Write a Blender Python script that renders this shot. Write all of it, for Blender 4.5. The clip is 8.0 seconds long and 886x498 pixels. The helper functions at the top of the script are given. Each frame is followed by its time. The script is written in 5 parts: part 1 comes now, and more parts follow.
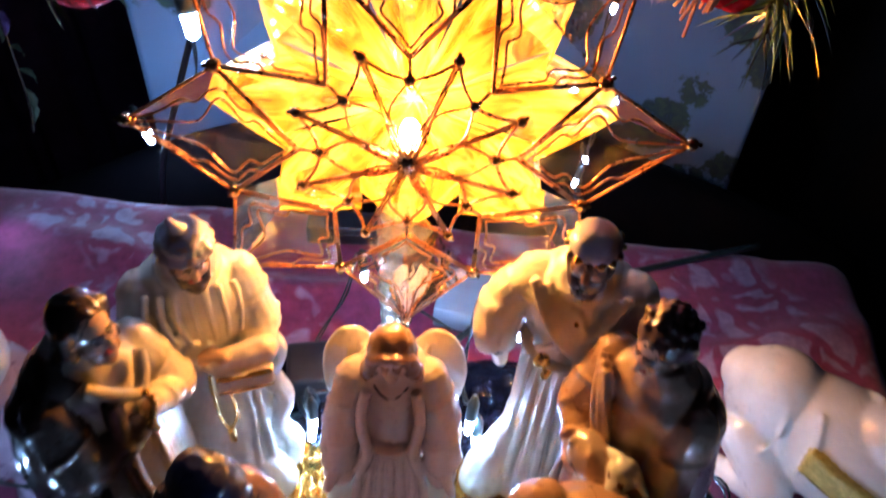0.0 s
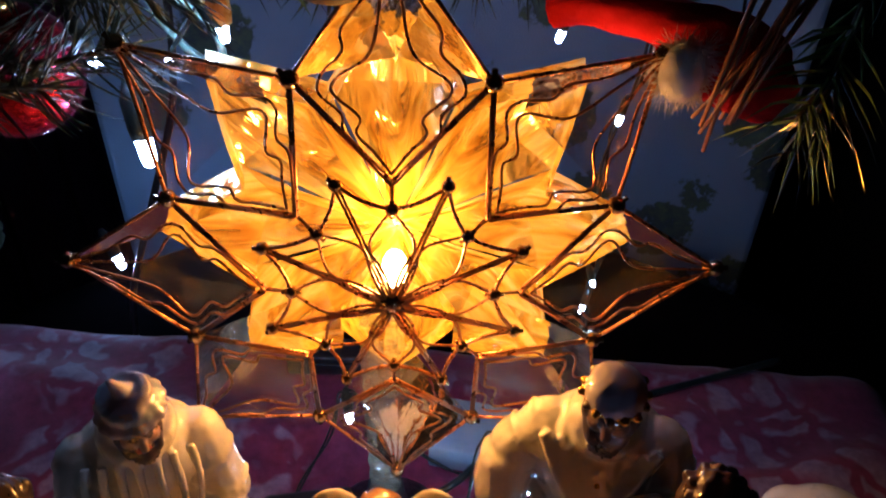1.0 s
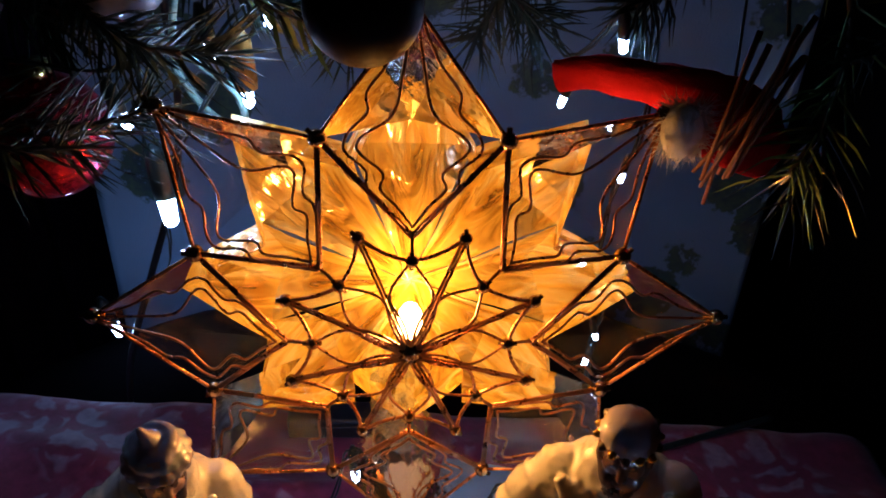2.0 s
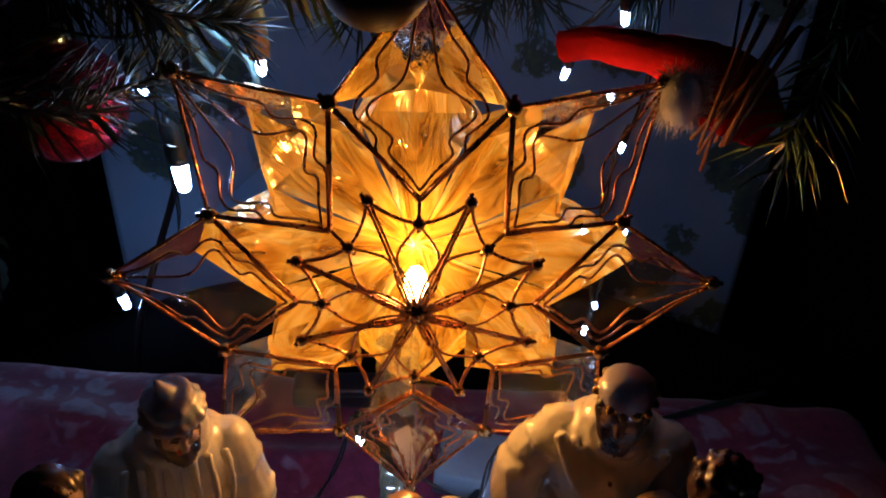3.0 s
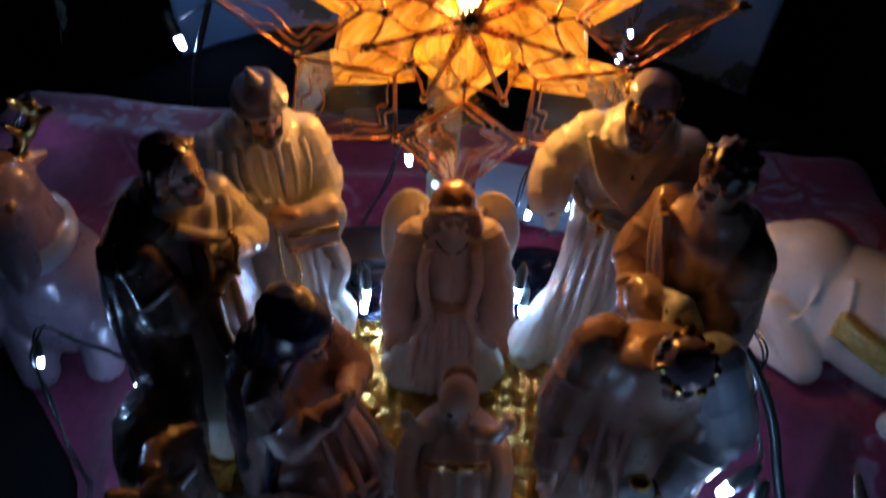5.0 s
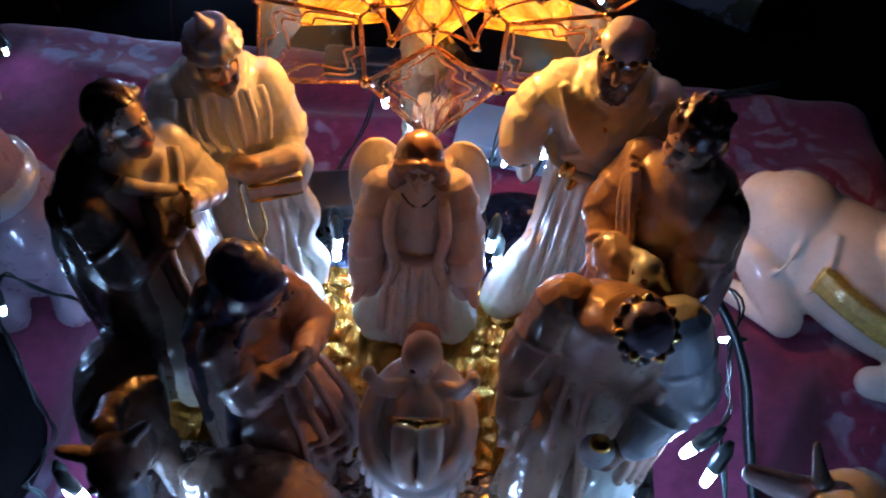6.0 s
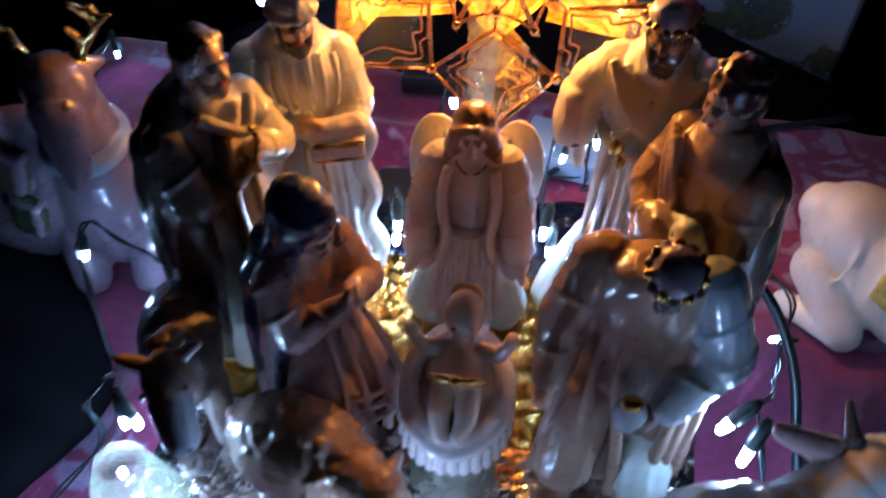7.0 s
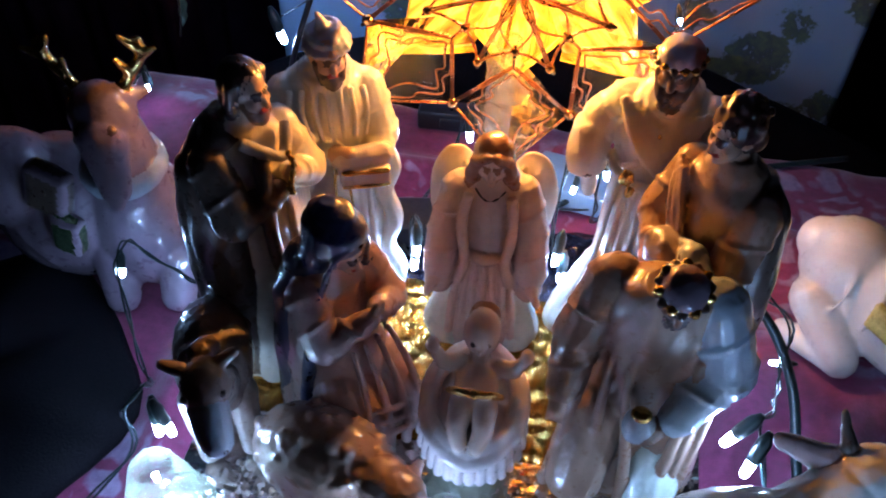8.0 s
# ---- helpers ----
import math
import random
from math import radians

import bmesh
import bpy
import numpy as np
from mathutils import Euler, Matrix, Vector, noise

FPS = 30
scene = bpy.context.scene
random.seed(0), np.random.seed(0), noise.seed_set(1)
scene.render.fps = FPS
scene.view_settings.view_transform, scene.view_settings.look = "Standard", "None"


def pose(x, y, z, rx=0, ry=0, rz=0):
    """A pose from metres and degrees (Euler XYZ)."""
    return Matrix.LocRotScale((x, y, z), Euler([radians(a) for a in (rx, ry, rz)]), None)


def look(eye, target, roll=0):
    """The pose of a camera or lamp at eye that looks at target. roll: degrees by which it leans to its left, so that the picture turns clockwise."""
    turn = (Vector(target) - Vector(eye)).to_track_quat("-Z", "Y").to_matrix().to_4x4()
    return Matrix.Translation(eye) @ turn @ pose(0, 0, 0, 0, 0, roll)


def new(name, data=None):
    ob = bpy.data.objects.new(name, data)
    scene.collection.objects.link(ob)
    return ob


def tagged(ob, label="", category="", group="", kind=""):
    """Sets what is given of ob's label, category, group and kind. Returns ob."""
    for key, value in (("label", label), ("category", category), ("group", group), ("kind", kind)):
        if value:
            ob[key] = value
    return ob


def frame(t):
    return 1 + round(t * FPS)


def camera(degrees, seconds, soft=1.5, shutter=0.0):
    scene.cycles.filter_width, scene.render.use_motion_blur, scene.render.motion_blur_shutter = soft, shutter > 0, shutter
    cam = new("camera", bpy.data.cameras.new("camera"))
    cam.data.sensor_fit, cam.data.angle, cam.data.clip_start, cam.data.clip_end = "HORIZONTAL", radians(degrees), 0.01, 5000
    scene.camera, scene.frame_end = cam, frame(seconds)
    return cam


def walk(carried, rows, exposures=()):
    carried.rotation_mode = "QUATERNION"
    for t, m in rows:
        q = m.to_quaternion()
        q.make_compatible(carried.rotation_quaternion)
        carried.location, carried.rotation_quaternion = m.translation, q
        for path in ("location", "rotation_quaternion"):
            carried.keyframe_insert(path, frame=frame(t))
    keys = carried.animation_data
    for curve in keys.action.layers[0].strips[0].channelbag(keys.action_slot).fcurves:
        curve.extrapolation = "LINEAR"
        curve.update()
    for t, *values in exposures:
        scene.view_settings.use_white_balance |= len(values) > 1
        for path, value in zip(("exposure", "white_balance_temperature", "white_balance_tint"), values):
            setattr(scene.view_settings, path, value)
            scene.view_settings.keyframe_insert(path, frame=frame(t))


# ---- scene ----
cam = camera(56.26, 8.0, soft=1.9, shutter=0.5)
PATH = [
    (0, (0.0193, 0.0286, 0.3657), (-0.0385, 1.4328, -1.0573), 3.61),
    (0.5, (0.0218, 0.0593, 0.3500), (-0.0464, 1.5571, -0.9736), 2.73),
    (1, (0.0178, 0.0667, 0.3495), (-0.0426, 1.6293, -0.8973), 1.92),
    (1.2, (0.0143, 0.0659, 0.3504), (-0.0419, 1.6549, -0.8628), 1.76),
    (2.3, (0.0057, 0.0468, 0.3498), (0.0014, 1.7289, -0.7322), 2.57),
    (2.5, (0.0058, 0.0443, 0.3497), (-0.0013, 1.7205, -0.7413), 2.67),
    (3, (0.0047, 0.0405, 0.3484), (-0.0050, 1.6977, -0.7712), 2.89),
    (3.5, (0.0059, 0.0341, 0.3478), (-0.0019, 1.6227, -0.8672), 3.42),
    (4, (0.0067, 0.0173, 0.3467), (-0.0112, 1.4962, -0.9996), 3.65),
    (4.5, (-0.0015, 0.0016, 0.3498), (-0.0403, 1.4179, -1.0619), 3.38),
    (5, (-0.0023, -0.0085, 0.3501), (-0.0335, 1.3153, -1.1487), 3.90),
    (5.2, (-0.0021, -0.0131, 0.3528), (-0.0244, 1.2406, -1.2054), 4.34),
    (6.3, (0.0292, 0.0101, 0.3492), (-0.0408, 1.1946, -1.2608), 3.75),
    (6.5, (0.0385, 0.0096, 0.3513), (-0.1176, 1.2679, -1.1954), 2.02),
    (7, (0.0339, -0.0354, 0.3316), (-0.2336, 1.2781, -1.1527), 0.40),
    (7.5, (0.0240, -0.0624, 0.3433), (-0.2707, 1.3108, -1.0805), -0.27),
    (8, (0.0293, -0.0571, 0.3409), (-0.2504, 1.3288, -1.0736), 1.39),
]
EXPOSURE = [(0, 1.6), (0.5, 0.75), (1.0, 0.1), (1.2, -0.05), (2.3, -0.5), (3.5, -0.8), (4.5, -0.62), (5.2, 0.05), (6.3, 0.8), (7.0, 1.0), (8.0, 1.42)]
walk(cam, [(t, look(eye, target, roll)) for t, eye, target, roll in PATH], EXPOSURE)

# ---- light ----
world = bpy.data.worlds.new("night_room")
scene.world = world
world.use_nodes = True
world.node_tree.nodes["Background"].inputs[0].default_value = (0.25, 0.35, 0.8, 1)
world.node_tree.nodes["Background"].inputs[1].default_value = 0.005

STAR = Vector((-0.005, 0.265, 0.180))
LED_POWER = 135.0
BULB_W = 0.28

bulb_lamp = bpy.data.lights.new("star_bulb_light", "POINT")
bulb_lamp.energy, bulb_lamp.color, bulb_lamp.shadow_soft_size = BULB_W, (1.0, 0.42, 0.09), 0.005
new("star_bulb_light", bulb_lamp).location = STAR + Vector((0.0, 0.013, 0.000))


# ---- materials ----
def mat(name):
    m = bpy.data.materials.new(name)
    m.use_nodes = True
    nt = m.node_tree
    return m, nt, nt.nodes["Principled BSDF"]


def noise_node(nt, scale, detail=4, rough=0.6, coord="Object"):
    tc = nt.nodes.new("ShaderNodeTexCoord")
    n = nt.nodes.new("ShaderNodeTexNoise")
    n.inputs["Scale"].default_value, n.inputs["Detail"].default_value, n.inputs["Roughness"].default_value = scale, detail, rough
    nt.links.new(tc.outputs[coord], n.inputs["Vector"])
    return n


def ramp(nt, src, stops):
    r = nt.nodes.new("ShaderNodeValToRGB")
    els = r.color_ramp.elements
    while len(els) < len(stops):
        els.new(0.5)
    for e, (p, c) in zip(els, stops):
        e.position, e.color = p, (*c, 1)
    nt.links.new(src, r.inputs[0])
    return r


def bump(nt, src, bsdf, strength, dist=0.001):
    b = nt.nodes.new("ShaderNodeBump")
    b.inputs["Strength"].default_value, b.inputs["Distance"].default_value = strength, dist
    nt.links.new(src, b.inputs["Height"])
    nt.links.new(b.outputs[0], bsdf.inputs["Normal"])
    return b


def surface(name, dark, light, rough=0.4, scale=60, metal=0.0, bumps=0.15, coat=0.0, bump_scale=400, spec=0.5):
    """A plain surface: two tones mixed by a coarse noise, fine relief, uneven gloss."""
    m, nt, p = mat(name)
    n = noise_node(nt, scale, 5)
    r = ramp(nt, n.outputs[0], [(0.3, dark), (0.7, light)])
    nt.links.new(r.outputs[0], p.inputs["Base Color"])
    p.inputs["Metallic"].default_value = metal
    p.inputs["Coat Weight"].default_value = coat
    p.inputs["Coat Roughness"].default_value = 0.05
    p.inputs["Specular IOR Level"].default_value = spec
    f = noise_node(nt, bump_scale, 3)
    g = ramp(nt, f.outputs[0], [(0.3, (rough * 0.75,) * 3), (0.7, (min(1, rough * 1.25),) * 3)])
    nt.links.new(g.outputs[0], p.inputs["Roughness"])
    if bumps:
        bump(nt, f.outputs[0], p, bumps, 0.0006)
    return m


def porcelain(name, dark, light, rough=0.32):
    return surface(name, dark, light, rough, 45, 0.0, 0.22, 1.0, 230)


WHITE = porcelain("white_glaze", (0.62, 0.60, 0.52), (0.80, 0.78, 0.70))
ROSE = porcelain("rose_glaze", (0.34, 0.20, 0.18), (0.52, 0.34, 0.30))
PINKWHITE = porcelain("blush_glaze", (0.55, 0.45, 0.42), (0.72, 0.62, 0.57))
MINT = porcelain("mint_glaze", (0.50, 0.58, 0.50), (0.68, 0.74, 0.66))
SKIN = porcelain("skin_glaze", (0.50, 0.30, 0.20), (0.62, 0.40, 0.28))
PALESKIN = porcelain("pale_skin_glaze", (0.60, 0.43, 0.34), (0.74, 0.58, 0.48))
DARKSKIN = porcelain("brown_glaze", (0.12, 0.06, 0.04), (0.20, 0.10, 0.06))
HAIR = porcelain("dark_hair_glaze", (0.025, 0.015, 0.012), (0.06, 0.03, 0.02))
DARKHAIR = porcelain("auburn_hair_glaze", (0.035, 0.013, 0.010), (0.08, 0.03, 0.022))
BROWNHAIR = porcelain("brown_hair_glaze", (0.20, 0.09, 0.045), (0.32, 0.16, 0.08))
NAVY = porcelain("navy_glaze", (0.018, 0.020, 0.055), (0.040, 0.045, 0.11))
CLOAK = porcelain("brown_cloak_glaze", (0.07, 0.05, 0.04), (0.14, 0.10, 0.08))
TAN = porcelain("tan_glaze", (0.26, 0.15, 0.10), (0.42, 0.27, 0.19))
CREAM = porcelain("cream_glaze", (0.50, 0.44, 0.34), (0.66, 0.60, 0.48))
BLUEGREY = porcelain("blue_grey_glaze", (0.30, 0.36, 0.42), (0.46, 0.52, 0.56))
LILAC = porcelain("lilac_glaze", (0.30, 0.28, 0.36), (0.44, 0.41, 0.50))
GREYFUR = porcelain("grey_brown_glaze", (0.20, 0.14, 0.12), (0.36, 0.27, 0.23))
DUSTY = porcelain("dusty_pink_glaze", (0.17, 0.12, 0.15), (0.28, 0.21, 0.25))
STRAW = porcelain("straw_green_glaze", (0.20, 0.21, 0.15), (0.36, 0.35, 0.26))
RED = porcelain("red_glaze", (0.30, 0.03, 0.02), (0.45, 0.06, 0.04))
GOLDCLOTH = surface("gold_glitter_cloth", (0.40, 0.30, 0.05), (0.75, 0.60, 0.16), 0.42, 300, 0.25, 0.8, 0.3, 900)
GOLDPAINT = surface("gold_paint", (0.60, 0.38, 0.10), (0.85, 0.60, 0.22), 0.22, 120, 1.0, 0.2)
BRASS = surface("copper_wire", (0.36, 0.14, 0.07), (0.54, 0.25, 0.12), 0.30, 200, 0.95, 0.1)
BEAD = surface("dark_brass_bead", (0.36, 0.22, 0.12), (0.60, 0.40, 0.22), 0.2, 200, 1.0, 0.05)
CABLE = surface("green_cable_plastic", (0.006, 0.012, 0.012), (0.015, 0.03, 0.028), 0.35, 100, 0, 0.1)
PALECABLE = surface("pale_green_cable_plastic", (0.10, 0.20, 0.16), (0.22, 0.34, 0.28), 0.3, 100, 0, 0.1)
BLACK = surface("black_plastic", (0.008, 0.008, 0.01), (0.02, 0.02, 0.024), 0.4, 60, 0, 0.15)
BLUECARD = surface("pale_blue_card", (0.22, 0.36, 0.48), (0.32, 0.48, 0.60), 0.5, 40, 0, 0.1)
AMBERHUSK = surface("amber_plastic", (0.30, 0.14, 0.03), (0.48, 0.26, 0.07), 0.3, 90, 0, 0.1)
NEEDLE = surface("pine_needle", (0.006, 0.016, 0.010), (0.018, 0.040, 0.020), 0.45, 50, 0, 0.0)
LIMENEEDLE = surface("bright_needle", (0.06, 0.12, 0.03), (0.16, 0.26, 0.07), 0.4, 50, 0, 0.0)
TINSEL = surface("silver_tinsel", (0.5, 0.5, 0.5), (0.8, 0.8, 0.8), 0.15, 80, 1.0, 0.0)
BARK = surface("twig_bark", (0.02, 0.013, 0.009), (0.05, 0.035, 0.025), 0.8, 200, 0, 0.6)
CINNAMON = surface("cinnamon_twig", (0.16, 0.05, 0.025), (0.30, 0.11, 0.05), 0.5, 300, 0, 0.5)
REDFELT = surface("red_felt", (0.42, 0.006, 0.012), (0.62, 0.015, 0.03), 0.95, 90, 0, 0.9, 0, 1500, 0.1)
FLUFF = surface("white_fluff", (0.80, 0.80, 0.84), (0.88, 0.88, 0.90), 0.95, 200, 0, 0.5, 0, 1500, 0.1)
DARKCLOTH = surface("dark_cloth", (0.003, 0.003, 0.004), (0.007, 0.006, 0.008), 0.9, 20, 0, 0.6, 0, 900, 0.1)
DARKWALL = surface("dim_wall_paint", (0.10, 0.09, 0.10), (0.14, 0.13, 0.14), 0.8, 6, 0, 0.3, 0, 90)
CURTAIN = surface("plum_curtain", (0.05, 0.02, 0.05), (0.10, 0.045, 0.10), 0.9, 12, 0, 0.5, 0, 700, 0.1)
FLOORWOOD = surface("dark_floor_wood", (0.03, 0.02, 0.014), (0.06, 0.04, 0.028), 0.5, 9, 0, 0.2, 0, 80)


def glitter(name, dark, light):
    m, nt, p = mat(name)
    tc = nt.nodes.new("ShaderNodeTexCoord")
    v = nt.nodes.new("ShaderNodeTexVoronoi")
    v.inputs["Scale"].default_value = 900
    nt.links.new(tc.outputs["Object"], v.inputs["Vector"])
    r = ramp(nt, v.outputs["Color"], [(0.2, dark), (0.8, light)])
    nt.links.new(r.outputs[0], p.inputs["Base Color"])
    p.inputs["Metallic"].default_value, p.inputs["Roughness"].default_value = 0.85, 0.25
    bump(nt, v.outputs["Color"], p, 1.0, 0.0015)
    return m


REDGLITTER = glitter("red_glitter", (0.25, 0.004, 0.012), (0.75, 0.03, 0.06))
GREENGLITTER = glitter("green_glitter", (0.10, 0.22, 0.10), (0.45, 0.62, 0.35))


def glow(name, color, strength):
    m, nt, p = mat(name)
    p.inputs["Base Color"].default_value = (0.8, 0.8, 0.8, 1)
    p.inputs["Emission Color"].default_value = (*color, 1)
    p.inputs["Emission Strength"].default_value = strength
    return m


LEDGLOW = glow("cool_led", (0.31, 0.53, 1.0), LED_POWER)
BULBGLOW = glow("warm_bulb", (1.0, 0.44, 0.11), 170)


def clear_plastic(name, tint, gloss=0.10, rough=0.06, bumps=0.15):
    """Thin clear sheet: lets light through, with a Fresnel gloss."""
    m = bpy.data.materials.new(name)
    m.use_nodes = True
    nt = m.node_tree
    nt.nodes.remove(nt.nodes["Principled BSDF"])
    out = nt.nodes["Material Output"]
    t = nt.nodes.new("ShaderNodeBsdfTransparent")
    t.inputs[0].default_value = (*tint, 1)
    g = nt.nodes.new("ShaderNodeBsdfGlossy")
    g.inputs["Roughness"].default_value = rough
    f = nt.nodes.new("ShaderNodeFresnel")
    f.inputs[0].default_value = 1.5
    a = nt.nodes.new("ShaderNodeMath")
    a.operation = "ADD"
    a.inputs[1].default_value = gloss
    nt.links.new(f.outputs[0], a.inputs[0])
    mix = nt.nodes.new("ShaderNodeMixShader")
    nt.links.new(a.outputs[0], mix.inputs[0])
    nt.links.new(t.outputs[0], mix.inputs[1])
    nt.links.new(g.outputs[0], mix.inputs[2])
    nt.links.new(mix.outputs[0], out.inputs[0])
    n = noise_node(nt, 60, 3)
    b = nt.nodes.new("ShaderNodeBump")
    b.inputs["Strength"].default_value, b.inputs["Distance"].default_value = bumps, 0.004
    nt.links.new(n.outputs[0], b.inputs["Height"])
    nt.links.new(b.outputs[0], g.inputs["Normal"])
    nt.links.new(b.outputs[0], f.inputs["Normal"])
    return m


CLEAR = clear_plastic("clear_plastic", (0.97, 0.97, 0.98), 0.0, 0.04, 0.10)
TUBE = clear_plastic("ribbed_clear_tube", (0.86, 0.86, 0.80), 0.22, 0.08, 0.8)


def milky(m, color, amount):
    """Adds a little scattering inside a clear plastic."""
    nt = m.node_tree
    out = nt.nodes["Material Output"]
    src = out.inputs[0].links[0].from_socket
    d = nt.nodes.new("ShaderNodeBsdfTranslucent")
    e = nt.nodes.new("ShaderNodeBsdfDiffuse")
    d.inputs[0].default_value = e.inputs[0].default_value = (*color, 1)
    a = nt.nodes.new("ShaderNodeMixShader")
    nt.links.new(d.outputs[0], a.inputs[1])
    nt.links.new(e.outputs[0], a.inputs[2])
    b = nt.nodes.new("ShaderNodeMixShader")
    b.inputs[0].default_value = amount
    nt.links.new(src, b.inputs[1])
    nt.links.new(a.outputs[0], b.inputs[2])
    nt.links.new(b.outputs[0], out.inputs[0])


milky(TUBE, (0.80, 0.84, 0.58), 0.22)
milky(CLEAR, (0.72, 0.72, 0.85), 0.002)


def amber_shell():
    """Amber plastic: scatters the bulb's light, partly clear, crinkled."""
    m = bpy.data.materials.new("amber_shell_plastic")
    m.use_nodes = True
    nt = m.node_tree
    nt.nodes.remove(nt.nodes["Principled BSDF"])
    out = nt.nodes["Material Output"]
    tc = nt.nodes.new("ShaderNodeTexCoord")
    mp = nt.nodes.new("ShaderNodeMapping")
    mp.inputs["Scale"].default_value = (95, 95, 16)
    nt.links.new(tc.outputs["Object"], mp.inputs["Vector"])
    n = nt.nodes.new("ShaderNodeTexNoise")
    n.inputs["Scale"].default_value, n.inputs["Detail"].default_value, n.inputs["Distortion"].default_value = 1.0, 3, 0.8
    nt.links.new(mp.outputs[0], n.inputs["Vector"])
    col = ramp(nt, n.outputs[0], [(0.36, (0.42, 0.20, 0.02)), (0.48, (0.84, 0.59, 0.12)), (0.62, (0.98, 0.92, 0.48))])
    b = nt.nodes.new("ShaderNodeBump")
    b.inputs["Strength"].default_value, b.inputs["Distance"].default_value = 1.0, 0.007
    nt.links.new(n.outputs[0], b.inputs["Height"])
    d = nt.nodes.new("ShaderNodeBsdfDiffuse")
    tl = nt.nodes.new("ShaderNodeBsdfTranslucent")
    tr = nt.nodes.new("ShaderNodeBsdfTransparent")
    g = nt.nodes.new("ShaderNodeBsdfGlossy")
    g.inputs["Roughness"].default_value = 0.11
    g.inputs["Color"].default_value = (1.0, 0.93, 0.60, 1)
    tr.inputs[0].default_value = (0.85, 0.56, 0.15, 1)
    for s_ in (d, tl):
        nt.links.new(col.outputs[0], s_.inputs["Color"])
    for s_ in (d, tl):
        nt.links.new(b.outputs[0], s_.inputs["Normal"])
    vo = nt.nodes.new("ShaderNodeTexVoronoi")
    vo.inputs["Scale"].default_value = 55
    nt.links.new(tc.outputs["Object"], vo.inputs["Vector"])
    sharp = nt.nodes.new("ShaderNodeBump")
    sharp.inputs["Strength"].default_value, sharp.inputs["Distance"].default_value = 0.8, 0.006
    nt.links.new(vo.outputs["Distance"], sharp.inputs["Height"])
    nt.links.new(b.outputs[0], sharp.inputs["Normal"])
    nt.links.new(sharp.outputs[0], g.inputs["Normal"])
    def mixed(f, x, y):
        mx = nt.nodes.new("ShaderNodeMixShader")
        mx.inputs[0].default_value = f
        nt.links.new(x.outputs[0], mx.inputs[1])
        nt.links.new(y.outputs[0], mx.inputs[2])
        return mx
    m1 = mixed(0.35, d, tl)
    m2 = mixed(0.16, m1, tr)
    m3 = mixed(0.40, m2, g)
    nt.links.new(m3.outputs[0], out.inputs[0])
    return m


AMBER = amber_shell()


def foil():
    m, nt, p = mat("crinkled_silver_foil")
    tc = nt.nodes.new("ShaderNodeTexCoord")
    v = nt.nodes.new("ShaderNodeTexVoronoi")
    v.feature = "DISTANCE_TO_EDGE"
    v.inputs["Scale"].default_value = 70
    n = noise_node(nt, 40, 3)
    nt.links.new(n.outputs["Color"], v.inputs["Vector"])
    add = nt.nodes.new("ShaderNodeVectorMath")
    add.operation = "MULTIPLY_ADD"
    nt.links.new(n.outputs["Color"], add.inputs[0])
    add.inputs[1].default_value = (0.03, 0.03, 0.03)
    nt.links.new(tc.outputs["Object"], add.inputs[2])
    nt.links.new(add.outputs[0], v.inputs["Vector"])
    p.inputs["Base Color"].default_value = (0.86, 0.85, 0.82, 1)
    p.inputs["Metallic"].default_value, p.inputs["Roughness"].default_value = 1.0, 0.10
    bump(nt, v.outputs["Distance"], p, 0.22, 0.004)
    return m


FOIL = foil()


def tablecloth_material():
    m, nt, p = mat("crimson_floral_cloth")
    tc = nt.nodes.new("ShaderNodeTexCoord")
    warp = noise_node(nt, 22, 3)
    add = nt.nodes.new("ShaderNodeVectorMath")
    add.operation = "MULTIPLY_ADD"
    nt.links.new(warp.outputs["Color"], add.inputs[0])
    add.inputs[1].default_value = (0.05, 0.05, 0.05)
    nt.links.new(tc.outputs["Object"], add.inputs[2])
    v = nt.nodes.new("ShaderNodeTexVoronoi")
    v.feature = "DISTANCE_TO_EDGE"
    v.inputs["Scale"].default_value = 42
    nt.links.new(add.outputs[0], v.inputs["Vector"])
    petals = ramp(nt, v.outputs["Distance"], [(0.10, (0, 0, 0)), (0.2, (1, 1, 1))])
    big = noise_node(nt, 8.5, 2)
    area = ramp(nt, big.outputs[0], [(0.50, (0, 0, 0)), (0.56, (1, 1, 1))])
    mul = nt.nodes.new("ShaderNodeMath")
    mul.operation = "MULTIPLY"
    nt.links.new(petals.outputs[0], mul.inputs[0])
    nt.links.new(area.outputs[0], mul.inputs[1])
    fade = noise_node(nt, 160, 4)
    base = ramp(nt, fade.outputs[0], [(0.3, (0.17, 0.014, 0.055)), (0.7, (0.28, 0.032, 0.105))])
    flower = ramp(nt, fade.outputs[0], [(0.3, (0.22, 0.13, 0.22)), (0.7, (0.38, 0.27, 0.38))])
    mix = nt.nodes.new("ShaderNodeMixRGB")
    nt.links.new(mul.outputs[0], mix.inputs[0])
    nt.links.new(base.outputs[0], mix.inputs[1])
    nt.links.new(flower.outputs[0], mix.inputs[2])
    nt.links.new(mix.outputs[0], p.inputs["Base Color"])
    p.inputs["Roughness"].default_value = 0.75
    p.inputs["Sheen Weight"].default_value = 0.3
    weave = noise_node(nt, 1400, 2)
    bump(nt, weave.outputs[0], p, 0.5, 0.0006)
    return m


CLOTH = tablecloth_material()


